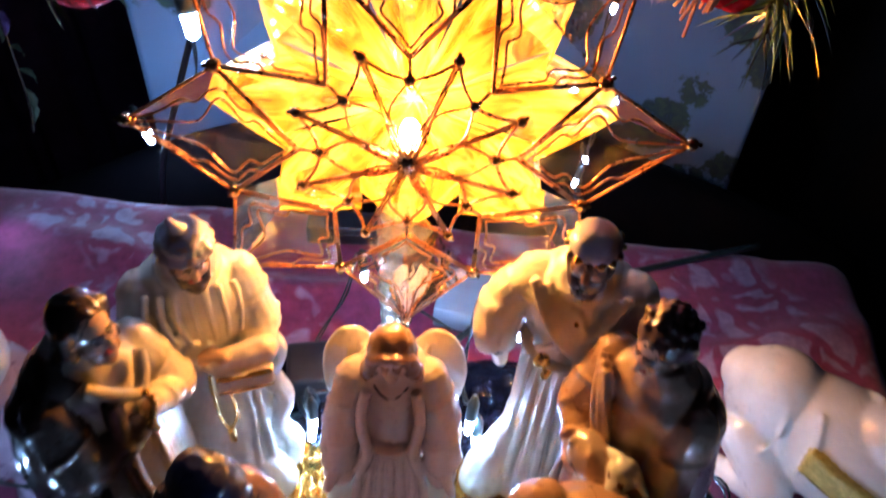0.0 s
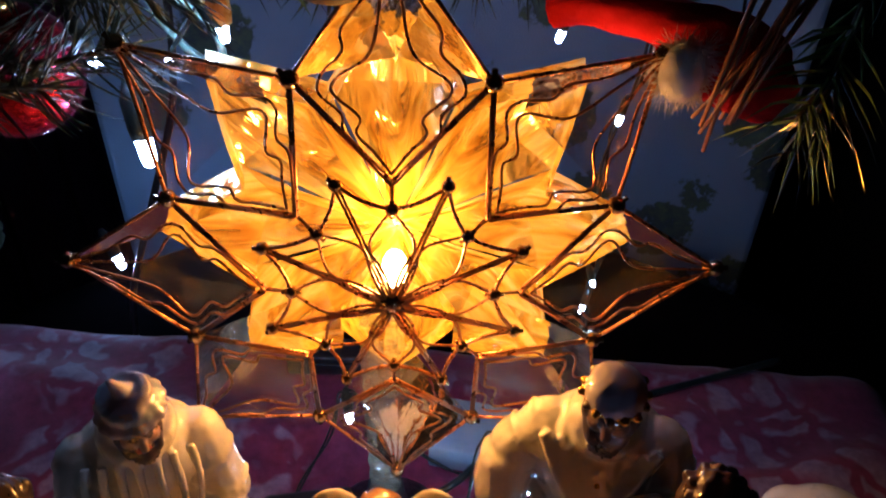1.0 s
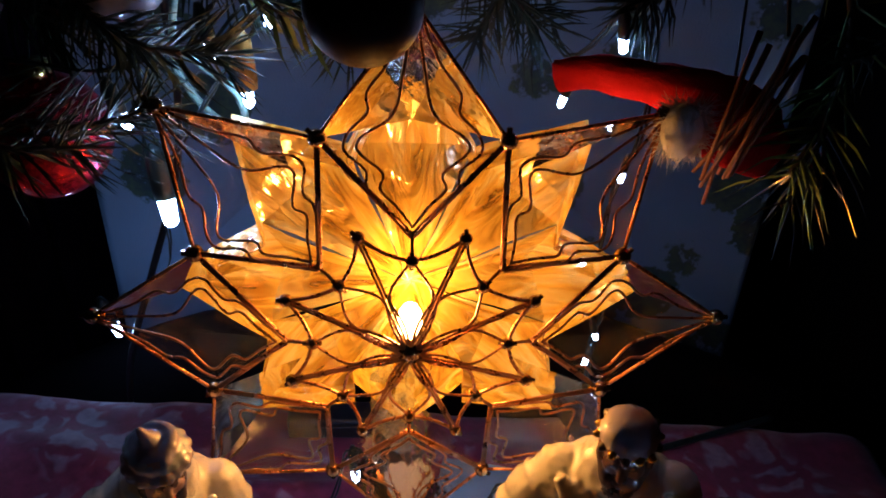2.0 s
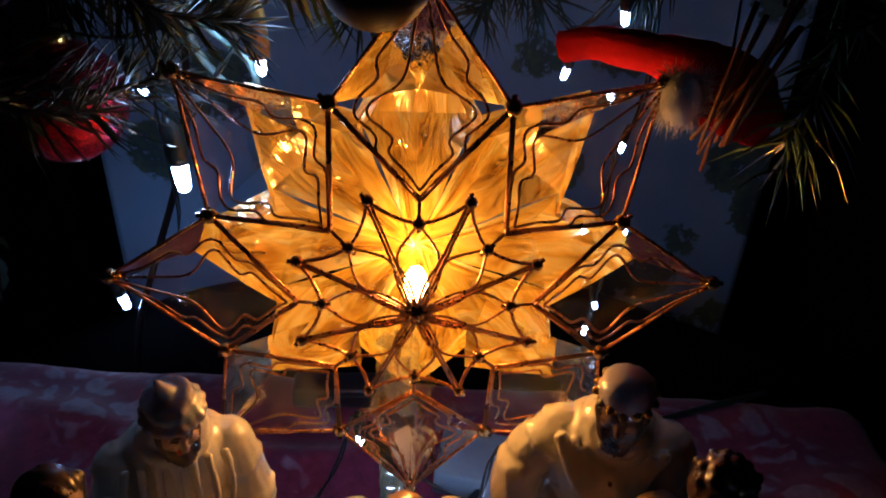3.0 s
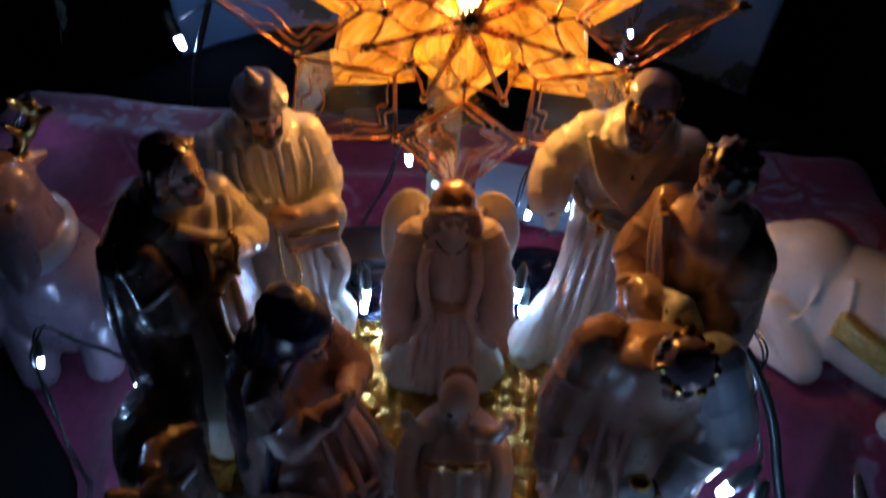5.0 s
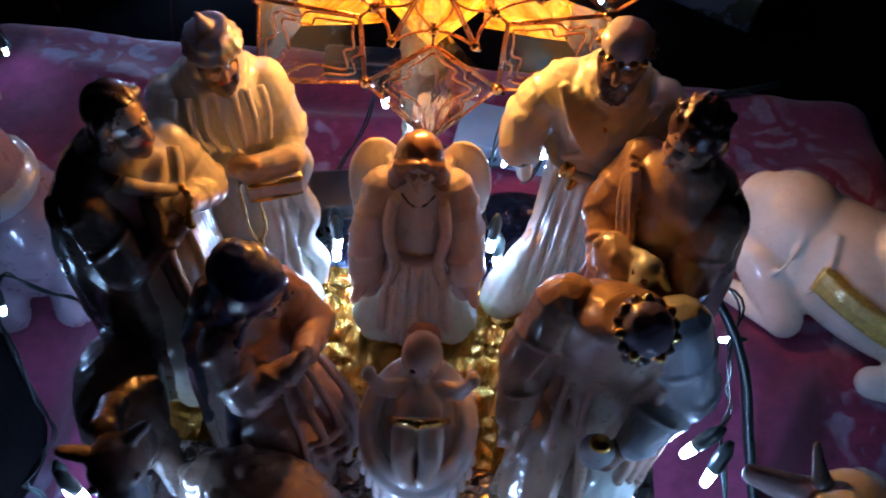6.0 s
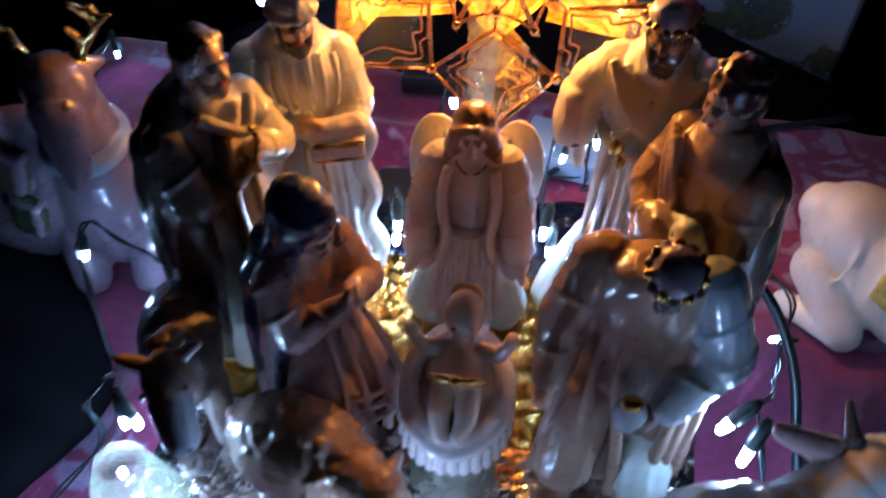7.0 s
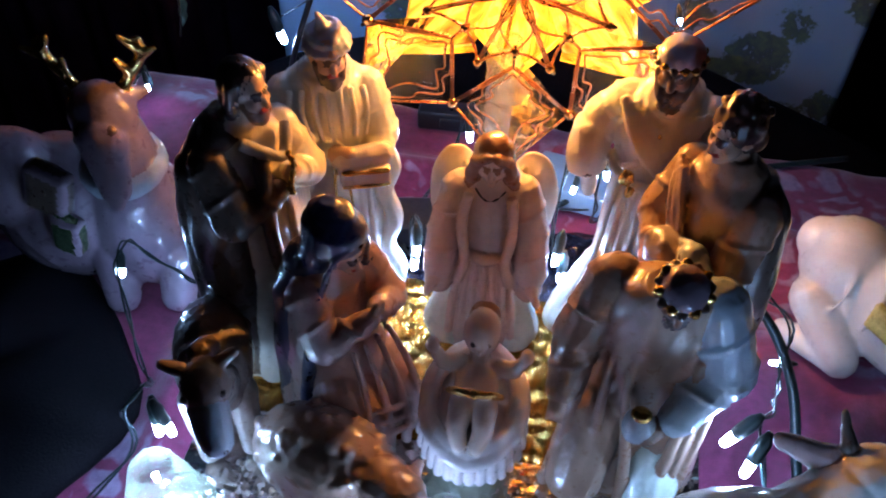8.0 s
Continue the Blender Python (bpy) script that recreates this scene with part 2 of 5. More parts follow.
def wallpaper_material():
    m, nt, p = mat("pale_blue_floral_fabric")
    tc = nt.nodes.new("ShaderNodeTexCoord")
    cell = nt.nodes.new("ShaderNodeTexVoronoi")
    cell.inputs["Scale"].default_value = 15.0
    nt.links.new(tc.outputs["Object"], cell.inputs["Vector"])
    near = ramp(nt, cell.outputs["Distance"], [(0.30, (1, 1, 1)), (0.60, (0, 0, 0))])
    leaf = noise_node(nt, 120, 4, 0.65)
    both = nt.nodes.new("ShaderNodeMath")
    both.operation = "MULTIPLY"
    nt.links.new(near.outputs[0], both.inputs[0])
    nt.links.new(leaf.outputs[0], both.inputs[1])
    mask = ramp(nt, both.outputs[0], [(0.30, (0, 0, 0)), (0.37, (1, 1, 1))])
    tone = noise_node(nt, 5, 4)
    base = ramp(nt, tone.outputs[0], [(0.3, (0.20, 0.34, 0.54)), (0.7, (0.32, 0.48, 0.68))])
    green = ramp(nt, leaf.outputs[0], [(0.4, (0.06, 0.10, 0.12)), (0.7, (0.12, 0.20, 0.12))])
    mix = nt.nodes.new("ShaderNodeMixRGB")
    nt.links.new(mask.outputs[0], mix.inputs[0])
    nt.links.new(base.outputs[0], mix.inputs[1])
    nt.links.new(green.outputs[0], mix.inputs[2])
    nt.links.new(mix.outputs[0], p.inputs["Base Color"])
    p.inputs["Roughness"].default_value = 0.8
    weave = noise_node(nt, 700, 2)
    bump(nt, weave.outputs[0], p, 0.3, 0.001)
    return m


WALLPAPER = wallpaper_material()


# ---- mesh helpers ----
def mesh_of(bm, name, materials, smooth=True):
    bmesh.ops.recalc_face_normals(bm, faces=bm.faces)
    me = bpy.data.meshes.new(name)
    bm.to_mesh(me)
    bm.free()
    for m in materials if isinstance(materials, (list, tuple)) else [materials]:
        me.materials.append(m)
    if smooth:
        me.shade_smooth()
    return me


def part(name, bm, material, parent, label="", smooth=True):
    me = bm if isinstance(bm, bpy.types.Mesh) else mesh_of(bm, name, material, smooth)
    ob = new(name, me)
    ob.parent = parent
    if label:
        ob["label"] = label
    return ob


def empty(name, loc, label, category, group="", kind=""):
    ob = new(name)
    ob.location = loc
    ob.empty_display_size = 0.01
    return tagged(ob, label, category, group, kind)


def thing(name, bm, material, label, category, loc=(0, 0, 0), rz=0, group="", kind="", smooth=True):
    ob = new(name, mesh_of(bm, name, material, smooth))
    ob.location, ob.rotation_euler = loc, (0, 0, radians(rz))
    return tagged(ob, label, category, group, kind)


def ring_loft(bm, rings, mi=0, caps=True):
    """Skin a list of rings (lists of points, same count)."""
    vs = [[bm.verts.new(p) for p in r] for r in rings]
    n = len(vs[0])
    for a, b in zip(vs, vs[1:]):
        for i in range(n):
            f = bm.faces.new((a[i], a[(i + 1) % n], b[(i + 1) % n], b[i]))
            f.material_index = mi
    if caps:
        bm.faces.new(vs[0][::-1]).material_index = mi
        bm.faces.new(vs[-1]).material_index = mi


def tube(bm, pts, r, seg=6, mi=0, taper=None):
    """A round wire along pts."""
    pts = [Vector(p) for p in pts]
    rings = []
    side = None
    for i, p in enumerate(pts):
        d = (pts[min(i + 1, len(pts) - 1)] - pts[max(i - 1, 0)]).normalized()
        if side is None:
            side = d.orthogonal().normalized()
        side = (side - d * side.dot(d)).normalized()
        up = d.cross(side)
        rr = r if taper is None else r + (taper - r) * i / (len(pts) - 1)
        rings.append([p + rr * (math.cos(2 * math.pi * k / seg) * side + math.sin(2 * math.pi * k / seg) * up) for k in range(seg)])
    ring_loft(bm, rings, mi)


def smooth_path(pts, per=5):
    """Catmull-Rom through pts."""
    pts = [Vector(p) for p in pts]
    out = []
    for i in range(len(pts) - 1):
        a, b, c, d = pts[max(i - 1, 0)], pts[i], pts[i + 1], pts[min(i + 2, len(pts) - 1)]
        for k in range(per):
            t = k / per
            out.append(0.5 * (2 * b + (c - a) * t + (2 * a - 5 * b + 4 * c - d) * t * t + (3 * b - a - 3 * c + d) * t ** 3))
    return out + [pts[-1]]


def ball(bm, c, r, u=12, v=8, mi=0, rot=(0, 0, 0)):
    r = (r, r, r) if isinstance(r, (int, float)) else r
    m = Matrix.LocRotScale(Vector(c), Euler([radians(a) for a in rot]), Vector(r))
    made = bmesh.ops.create_uvsphere(bm, u_segments=u, v_segments=v, radius=1, matrix=m)
    for f in {f for w in made["verts"] for f in w.link_faces}:
        f.material_index = mi


def box(bm, c, size, bevel=0.0, mi=0, rot=(0, 0, 0)):
    m = Matrix.LocRotScale(Vector(c), Euler([radians(a) for a in rot]), Vector(size))
    made = bmesh.ops.create_cube(bm, size=1, matrix=m)
    faces = {f for w in made["verts"] for f in w.link_faces}
    for f in faces:
        f.material_index = mi
    if bevel:
        edges = {e for f in faces for e in f.edges}
        bmesh.ops.bevel(bm, geom=list(edges), offset=bevel, segments=2, affect="EDGES", profile=0.5)


# ---- setting ----
def slab(name, c, size, material, label, category):
    bm = bmesh.new()
    box(bm, c, size)
    return thing(name, bm, material, label, category, kind="structure", smooth=False)


slab("floor", (0, 0.4, -0.78), (4.2, 4.2, 0.06), FLOORWOOD, "dark wooden floor of an unlit room", "floor")
slab("ceiling", (0, 0.4, 1.68), (4.2, 4.2, 0.06), DARKWALL, "dim painted ceiling of a dark room", "ceiling")
slab("wall_north", (0, 1.03, 0.45), (4.2, 0.06, 2.4), DARKWALL, "dim painted wall behind the display", "wall")
slab("wall_south", (0, -1.53, 0.45), (4.2, 0.06, 2.4), DARKWALL, "dim painted wall of a dark room", "wall")
slab("wall_east", (2.03, -0.25, 0.45), (0.06, 2.5, 2.4), DARKWALL, "dim painted side wall of a dark room", "wall")
slab("wall_west", (-2.03, -0.25, 0.45), (0.06, 2.5, 2.4), DARKWALL, "dim painted side wall of a dark room", "wall")


def rippled_sheet(name, x0, x1, z0, z1, y, depth, waves, material, label, category, kind="", thick=0.006):
    """A hanging sheet of fabric with soft upright folds."""
    bm = bmesh.new()
    nx, nz = 90, 14
    grid = []
    for j in range(nz + 1):
        row = []
        for i in range(nx + 1):
            u, v = i / nx, j / nz
            w = depth * (math.sin(u * waves * 6.283 + 0.6 * math.sin(5 * v)) * 0.7 + 0.5 * math.sin(u * waves * 2.3 * 6.283 + 2 * v))
            row.append(bm.verts.new((x0 + (x1 - x0) * u, y + w, z0 + (z1 - z0) * v)))
        grid.append(row)
    for j in range(nz):
        for i in range(nx):
            bm.faces.new((grid[j][i], grid[j][i + 1], grid[j + 1][i + 1], grid[j + 1][i]))
    bmesh.ops.solidify(bm, geom=bm.faces[:], thickness=thick)
    return thing(name, bm, material, label, category, kind=kind)


rippled_sheet("curtain", -1.0, -0.30, -0.74, 1.3, 0.86, 0.018, 7, CURTAIN, "dark plum curtain hanging in folds", "curtain")

# floral upholstered panel behind the table
bm = bmesh.new()
box(bm, (-0.010, 0.60, 0.22), (0.488, 0.06, 0.70), 0.008)
thing("floral_panel", bm, WALLPAPER, "pale blue floral fabric panel standing behind the table", "panel")

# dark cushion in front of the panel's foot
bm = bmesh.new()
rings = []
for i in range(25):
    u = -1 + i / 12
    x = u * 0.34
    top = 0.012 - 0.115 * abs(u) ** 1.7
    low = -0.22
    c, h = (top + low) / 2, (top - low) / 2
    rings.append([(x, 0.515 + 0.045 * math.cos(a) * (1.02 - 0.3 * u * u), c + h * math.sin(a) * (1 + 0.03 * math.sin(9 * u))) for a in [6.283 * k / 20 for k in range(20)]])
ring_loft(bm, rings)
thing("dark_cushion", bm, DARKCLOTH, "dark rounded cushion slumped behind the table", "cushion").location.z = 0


# table with its cloth
TABLE_X0, TABLE_X1, TABLE_Y0, TABLE_Y1 = -0.285, 0.245, -0.18, 0.398
table = empty("side_table", (0, 0.12, -0.75), "low table hidden under a crimson cloth", "table")
bm = bmesh.new()
box(bm, ((TABLE_X0 + TABLE_X1) / 2, (TABLE_Y0 + TABLE_Y1) / 2 - 0.12, 0.732), (TABLE_X1 - TABLE_X0 - 0.02, TABLE_Y1 - TABLE_Y0 - 0.02, 0.022), 0.004)
part("tabletop", bm, FLOORWOOD, table)
for sx in (TABLE_X0 + 0.05, TABLE_X1 - 0.05):
    for sy in (TABLE_Y0 + 0.05, TABLE_Y1 - 0.05):
        bm = bmesh.new()
        box(bm, (sx, sy - 0.12, 0.3605), (0.04, 0.04, 0.721), 0.003)
        part("leg", bm, FLOORWOOD, table)


def cloth_height(x, y):
    h = 0.003 * noise.noise(Vector((x * 14, y * 14, 0.3))) + 0.0022 * noise.noise(Vector((x * 40 + 7, y * 25, 1.3)))
    # gathered folds beside and behind the figures
    for cx, cy, ang, wid, amp, leng in ((0.125, 0.19, 70, 0.011, 0.012, 0.07), (0.155, 0.16, 60, 0.012, 0.014, 0.07), (0.19, 0.33, 20, 0.014, 0.010, 0.09),
                                        (-0.14, 0.14, 100, 0.012, 0.013, 0.06), (-0.20, 0.10, 130, 0.014, 0.014, 0.08), (-0.06, 0.34, 5, 0.012, 0.011, 0.08), (0.06, 0.37, -6, 0.013, 0.008, 0.09), (-0.2, 0.36, -12, 0.016, 0.009, 0.09)):
        a = radians(ang)
        dx, dy = x - cx, y - cy
        s_, t_ = dx * math.cos(a) + dy * math.sin(a), -dx * math.sin(a) + dy * math.cos(a)
        h += amp * math.exp(-(t_ / wid) ** 2 - (s_ / leng) ** 2)
    return 0.002 + max(h, -0.002)


bm = bmesh.new()
NX, NY = 150, 150
R = 0.02
def fold_over(d):
    """Distance past the edge -> (outward, drop)."""
    if d <= 0:
        return 0, 0
    a = min(d / R, math.pi / 2)
    return R * math.sin(a), R * (1 - math.cos(a)) + max(0, d - R * math.pi / 2)
grid = []
for j in range(NY + 1):
    row = []
    for i in range(NX + 1):
        x = TABLE_X0 - 0.16 + (TABLE_X1 - TABLE_X0 + 0.32) * i / NX
        y = TABLE_Y0 - 0.16 + (TABLE_Y1 - TABLE_Y0 + 0.32) * j / NY
        ex = max(TABLE_X0 - x, x - TABLE_X1, 0)
        ey = max(TABLE_Y0 - y, y - TABLE_Y1, 0)
        e = math.hypot(ex, ey)
        out, drop = fold_over(e)
        px, py = min(max(x, TABLE_X0), TABLE_X1), min(max(y, TABLE_Y0), TABLE_Y1)
        if e:
            wob = 1 + 0.5 * min(1, drop / 0.06) * math.sin((px * 31 + py * 27)) 
            px += (x - px) / e * out * wob
            py += (y - py) / e * out * wob
        row.append(bm.verts.new((px, py, cloth_height(px, py) - drop)))
    grid.append(row)
for j in range(NY):
    for i in range(NX):
        bm.faces.new((grid[j][i], grid[j][i + 1], grid[j + 1][i + 1], grid[j + 1][i]))
thing("tablecloth", bm, CLOTH, "crimson tablecloth with pale lilac flowers, draped over the table", "tablecloth")

# foil-wrapped board under the figures
bm = bmesh.new()
n = 60
fx0, fx1, fy0, fy1 = -0.122, 0.108, 0.085, 0.236
grid = []
for j in range(n + 1):
    row = []
    for i in range(n + 1):
        u, v = i / n, j / n
        x, y = fx0 + (fx1 - fx0) * u, fy0 + (fy1 - fy0) * v
        edge = min(u, 1 - u, v, 1 - v)
        z = 0.0155 + 0.0009 * noise.noise(Vector((x * 90, y * 90, 4))) + 0.0006 * noise.noise(Vector((x * 220, y * 220, 9)))
        if edge == 0:
            z = 0.0045
        row.append(bm.verts.new((x, y, z)))
    grid.append(row)
for j in range(n):
    for i in range(n):
        bm.faces.new((grid[j][i], grid[j][i + 1], grid[j + 1][i + 1], grid[j + 1][i]))
bmesh.ops.contextual_create(bm, geom=[e for e in bm.edges if e.is_boundary])
thing("foil_board", bm, FOIL, "board wrapped in crinkled silver foil under the figurines", "board", smooth=False)


# gold foil sheet laid over the back of the board
def gold_foil():
    m, nt, p = mat("streaked_gold_foil")
    tc = nt.nodes.new("ShaderNodeTexCoord")
    mp = nt.nodes.new("ShaderNodeMapping")
    mp.inputs["Scale"].default_value = (150, 28, 40)
    mp.inputs["Rotation"].default_value = (0, 0, 0.25)
    nt.links.new(tc.outputs["Object"], mp.inputs["Vector"])
    n = nt.nodes.new("ShaderNodeTexNoise")
    n.inputs["Scale"].default_value, n.inputs["Detail"].default_value = 1.0, 4
    nt.links.new(mp.outputs[0], n.inputs["Vector"])
    c = ramp(nt, n.outputs[0], [(0.3, (0.80, 0.36, 0.05)), (0.7, (0.98, 0.64, 0.18))])
    nt.links.new(c.outputs[0], p.inputs["Base Color"])
    p.inputs["Metallic"].default_value, p.inputs["Roughness"].default_value = 1.0, 0.20
    streaks = bump(nt, n.outputs[0], p, 1.0, 0.005)
    v = nt.nodes.new("ShaderNodeTexVoronoi")
    v.feature = "DISTANCE_TO_EDGE"
    v.inputs["Scale"].default_value = 85
    nt.links.new(tc.outputs["Object"], v.inputs["Vector"])
    crinkle = bump(nt, v.outputs["Distance"], p, 0.6, 0.006)
    nt.links.new(streaks.outputs[0], crinkle.inputs["Normal"])
    return m


GOLDFOIL = gold_foil()
bm = bmesh.new()
grid = []
for j in range(41):
    row = []
    for i in range(61):
        u, v = i / 60, j / 40
        x, y = -0.110 + 0.206 * u, 0.140 + 0.0945 * v
        z = 0.0172 + 0.0006 * noise.noise(Vector((x * 70, y * 40, 8))) - 0.0006 * max(0, 1 - 12 * v)
        row.append(bm.verts.new((x + 0.0015 * math.sin(9 * v), y, z)))
    grid.append(row)
for j in range(40):
    for i in range(60):
        bm.faces.new((grid[j][i], grid[j][i + 1], grid[j + 1][i + 1], grid[j + 1][i]))
bmesh.ops.solidify(bm, geom=bm.faces[:], thickness=0.0005)
thing("gold_foil_sheet", bm, GOLDFOIL, "streaked gold foil sheet lying on the silver board", "foil")

# ---- star lamp ----
star = empty("star_lamp", STAR, "lit eight-pointed wire star lantern with amber shell and clear points", "lamp")
star.rotation_euler = Euler((radians(-1.5), 0, radians(4.05)))
R_TIP, R_IN, R_V, R_A, R_B = 0.1035, 0.0717, 0.039, 0.0416, 0.0310
W_HUB, W_B, W_A, W_I, W_V, W_T = 0.0146, 0.0093, 0.0084, 0.0, 0.008, -0.0052


def sp(r, deg, w):
    """A point of the star: radius, degrees clockwise from the top, height towards the viewer."""
    return Vector((r * math.sin(radians(deg)), -w, r * math.cos(radians(deg))))


V, T = sp(R_V, 0, W_V), sp(R_TIP, 0, W_T)
IR, IL = sp(R_IN, 22.5, W_I), sp(R_IN, -22.5, W_I)


def on_arm(s, lat, lift=0.0012):
    """A point on the front of the upward arm: s from the valley to the tip, lat sideways."""
    r = R_V + (R_TIP - R_V) * s
    w_axis = W_V + (W_T - W_V) * s
    half = max(1e-4, (IR.x * s / 0.37) if s < 0.37 else IR.x * (1 - s) / 0.63)
    ri = (R_IN * math.cos(radians(22.5)) - R_V) / (R_TIP - R_V)
    edge_w = (W_V + (W_I - W_V) * s / ri) if s < ri else (W_I + (W_T - W_I) * (s - ri) / (1 - ri))
    f = min(1, abs(lat) / half)
    return Vector((lat, -(w_axis + (edge_w - w_axis) * f + lift), r))


def wire_mesh(pts, r=0.00045, curved=True, per=4):
    bm = bmesh.new()
    tube(bm, smooth_path(pts, per) if curved else pts, r, 6)
    return mesh_of(bm, "wire", BRASS)


INNER = [(0.05, 0), (0.14, 0.0045), (0.22, 0.0095), (0.29, 0.0085), (0.38, 0.0155), (0.44, 0.0150), (0.52, 0.0075), (0.60, 0.0045), (0.75, 0.0028), (0.97, 0.0005)]
OUTER = [(0.0, 0.0004), (0.10, 0.0062), (0.22, 0.0130), (0.30, 0.0135), (0.38, 0.0195), (0.46, 0.0185), (0.55, 0.0130), (0.64, 0.0130), (0.78, 0.0065), (0.99, 0.0010)]


def offset_pair(a, b, d=0.0009):
    """Two wires side by side from a to b."""
    a, b = Vector(a), Vector(b)
    side = (b - a).cross(Vector((0, 1, 0))).normalized() * d
    bm = bmesh.new()
    for k in (-0.5, 0.5):
        tube(bm, [a + side * k, b + side * k], 0.0005, 6)
    return mesh_of(bm, "wire", BRASS)


wires = {
    "point_wire": [wire_mesh([IR, T], 0.00065, False), wire_mesh([IL, T], 0.00065, False)],
    "valley_wire": [offset_pair(V, IR), offset_pair(V, IL)],
    "filigree_wire": [wire_mesh([on_arm(s_, k * l) for s_, l in path]) for path in (INNER, OUTER) for k in (-1, 1)],
    "spoke": [offset_pair(sp(0.002, 22.5, W_HUB), sp(R_A, 22.5, W_A), 0.0011)],
    "scallop_wire": [wire_mesh([sp(R_A, k * 22.5, W_A), sp(0.0360, k * 16.5, 0.0088), sp(0.0325, k * 8.5, 0.0091), sp(R_B, 0, W_B)], 0.00065) for k in (-1, 1)],
    "link_wire": [wire_mesh([V, sp(R_B, 0, W_B)], 0.0006, False)],
    "petal_wire": [wire_mesh([sp(0.003, 0, W_HUB), sp(0.010, k * 12, 0.0130), sp(0.0150, k * 17, 0.0122), sp(0.0190, k * 20, 0.0115), sp(0.0235, k * 14, 0.0107), sp(R_B, 0, W_B)], 0.0005) for k in (-1, 1)],
}
bm = bmesh.new()
back = sp(0.058, 0, -0.034)
vv = [bm.verts.new(p) for p in (V, IR, T, IL, back)]
for f in ((0, 1, 2), (0, 2, 3), (1, 4, 2), (3, 2, 4)):
    bm.faces.new([vv[i] for i in f])
clear_mesh = mesh_of(bm, "clear_point", CLEAR, False)

bm = bmesh.new()
o, at, al, ar = sp(0.0, 0, -0.026), sp(0.083, 0, -0.036), sp(0.055, -22.5, -0.030), sp(0.055, 22.5, -0.030)
rim_l, rim_r, rim_t, ridge = sp(0.052, -22.5, -0.016), sp(0.052, 22.5, -0.016), sp(0.080, 0, -0.022), sp(0.045, 0, -0.044)
vv = [bm.verts.new(p) for p in (o, al, at, ar, rim_l, rim_t, rim_r, ridge)]
for f in ((0, 1, 7), (1, 2, 7), (2, 3, 7), (3, 0, 7), (1, 4, 5, 2), (2, 5, 6, 3)):
    bm.faces.new([vv[i] for i in f])
bmesh.ops.subdivide_edges(bm, edges=bm.edges[:], cuts=4, use_grid_fill=True)
for w_ in bm.verts:
    w_.co += 0.0012 * noise.noise_vector(w_.co * 45)
amber_mesh = mesh_of(bm, "amber_point", AMBER, False)

bm = bmesh.new()
ball(bm, (0, 0, 0), 0.0021, 14, 10)
tube(bm, [(0, 0, -0.003), (0, 0, 0.003)], 0.0008, 6)
bead_mesh = mesh_of(bm, "bead", BEAD)
bm = bmesh.new()
ball(bm, (0, 0, 0), 0.0028, 14, 10)
tube(bm, [(0, 0, -0.004), (0, 0, 0.004)], 0.0009, 6)
big_bead_mesh = mesh_of(bm, "bead", BEAD)

for k in range(8):
    turn = Matrix.Rotation(radians(45 * k), 4, "Y")
    for name, meshes in wires.items():
        for me in meshes:
            part(name, me, None, star).matrix_basis = turn
    part("clear_point", clear_mesh, None, star, "clear faceted plastic point").matrix_basis = turn
    part("amber_segment", amber_mesh, None, star, "glowing amber plastic shell segment").matrix_basis = turn @ Matrix.Diagonal((1, 1, 0.80 if k == 4 else 1, 1))
    for p, me in ((sp(R_A, 22.5, W_A), bead_mesh), (sp(R_B, 0, W_B), bead_mesh), (sp(R_IN, 22.5, W_I), big_bead_mesh), (sp(R_TIP, 0, W_T), big_bead_mesh)):
        part("bead", me, None, star).matrix_basis = turn @ Matrix.Translation(p)
bm = bmesh.new()
ring_loft(bm, [[sp(f * (0.0040 if k % 2 else 0.0026), 22.5 * k, W_HUB + h) for k in range(16)] for h, f in ((-0.0010, 0.6), (-0.0004, 1.0), (0.0006, 1.0), (0.0014, 0.6), (0.0017, 0.2))])
part("hub", bm, BEAD, star, "small copper rosette hub")
bm = bmesh.new()
rings = [[(r * math.cos(a), 0.006 + r * math.sin(a), z) for a in [6.283 * i / 16 for i in range(16)]] for z, r in ((-0.009, 0.0020), (-0.007, 0.0032), (-0.005, 0.0040), (-0.002, 0.0042), (0.001, 0.0037), (0.0035, 0.0024), (0.0046, 0.0006))]
ring_loft(bm, rings)
bulb_ob = part("bulb", bm, BULBGLOW, star, "glowing warm candle bulb")
bulb_ob.visible_shadow = False
# stem: ribbed clear tube down to a black foot
bm = bmesh.new()
rings = []
for i in range(40):
    z = -0.045 - 0.110 * i / 39
    r = 0.0062 + 0.0022 * (1 - i / 39) + 0.0004 * math.sin(i * 1.9)
    rings.append([(-0.006 + r * (1 + 0.05 * (k % 2)) * math.cos(6.283 * k / 20), 0.026 + r * (1 + 0.05 * (k % 2)) * math.sin(6.283 * k / 20), z) for k in range(20)])
ring_loft(bm, rings, caps=False)
part("stem", bm, TUBE, star, "ribbed clear plastic stem", False)
bm = bmesh.new()
tube(bm, smooth_path([(-0.006, 0.026, -0.172), (-0.0055, 0.027, -0.12), (-0.007, 0.025, -0.07), (-0.004, 0.02, -0.03), (0, 0.006, -0.01)]), 0.0011, 6)
part("lead_wire", bm, GOLDPAINT, star, "gold wire inside the stem")
bm = bmesh.new()
rings = [[(-0.006 + r * math.cos(a), 0.026 + r * math.sin(a), z) for a in [6.283 * i / 24 for i in range(24)]] for z, r in ((-0.1775, 0.028), (-0.172, 0.029), (-0.166, 0.024), (-0.158, 0.012), (-0.146, 0.0085), (-0.140, 0.0078))]
ring_loft(bm, rings)
part("foot", bm, BLACK, star, "black plastic foot")


# ---- figurines: each one melted into a single glazed body ----
from mathutils.bvhtree import BVHTree


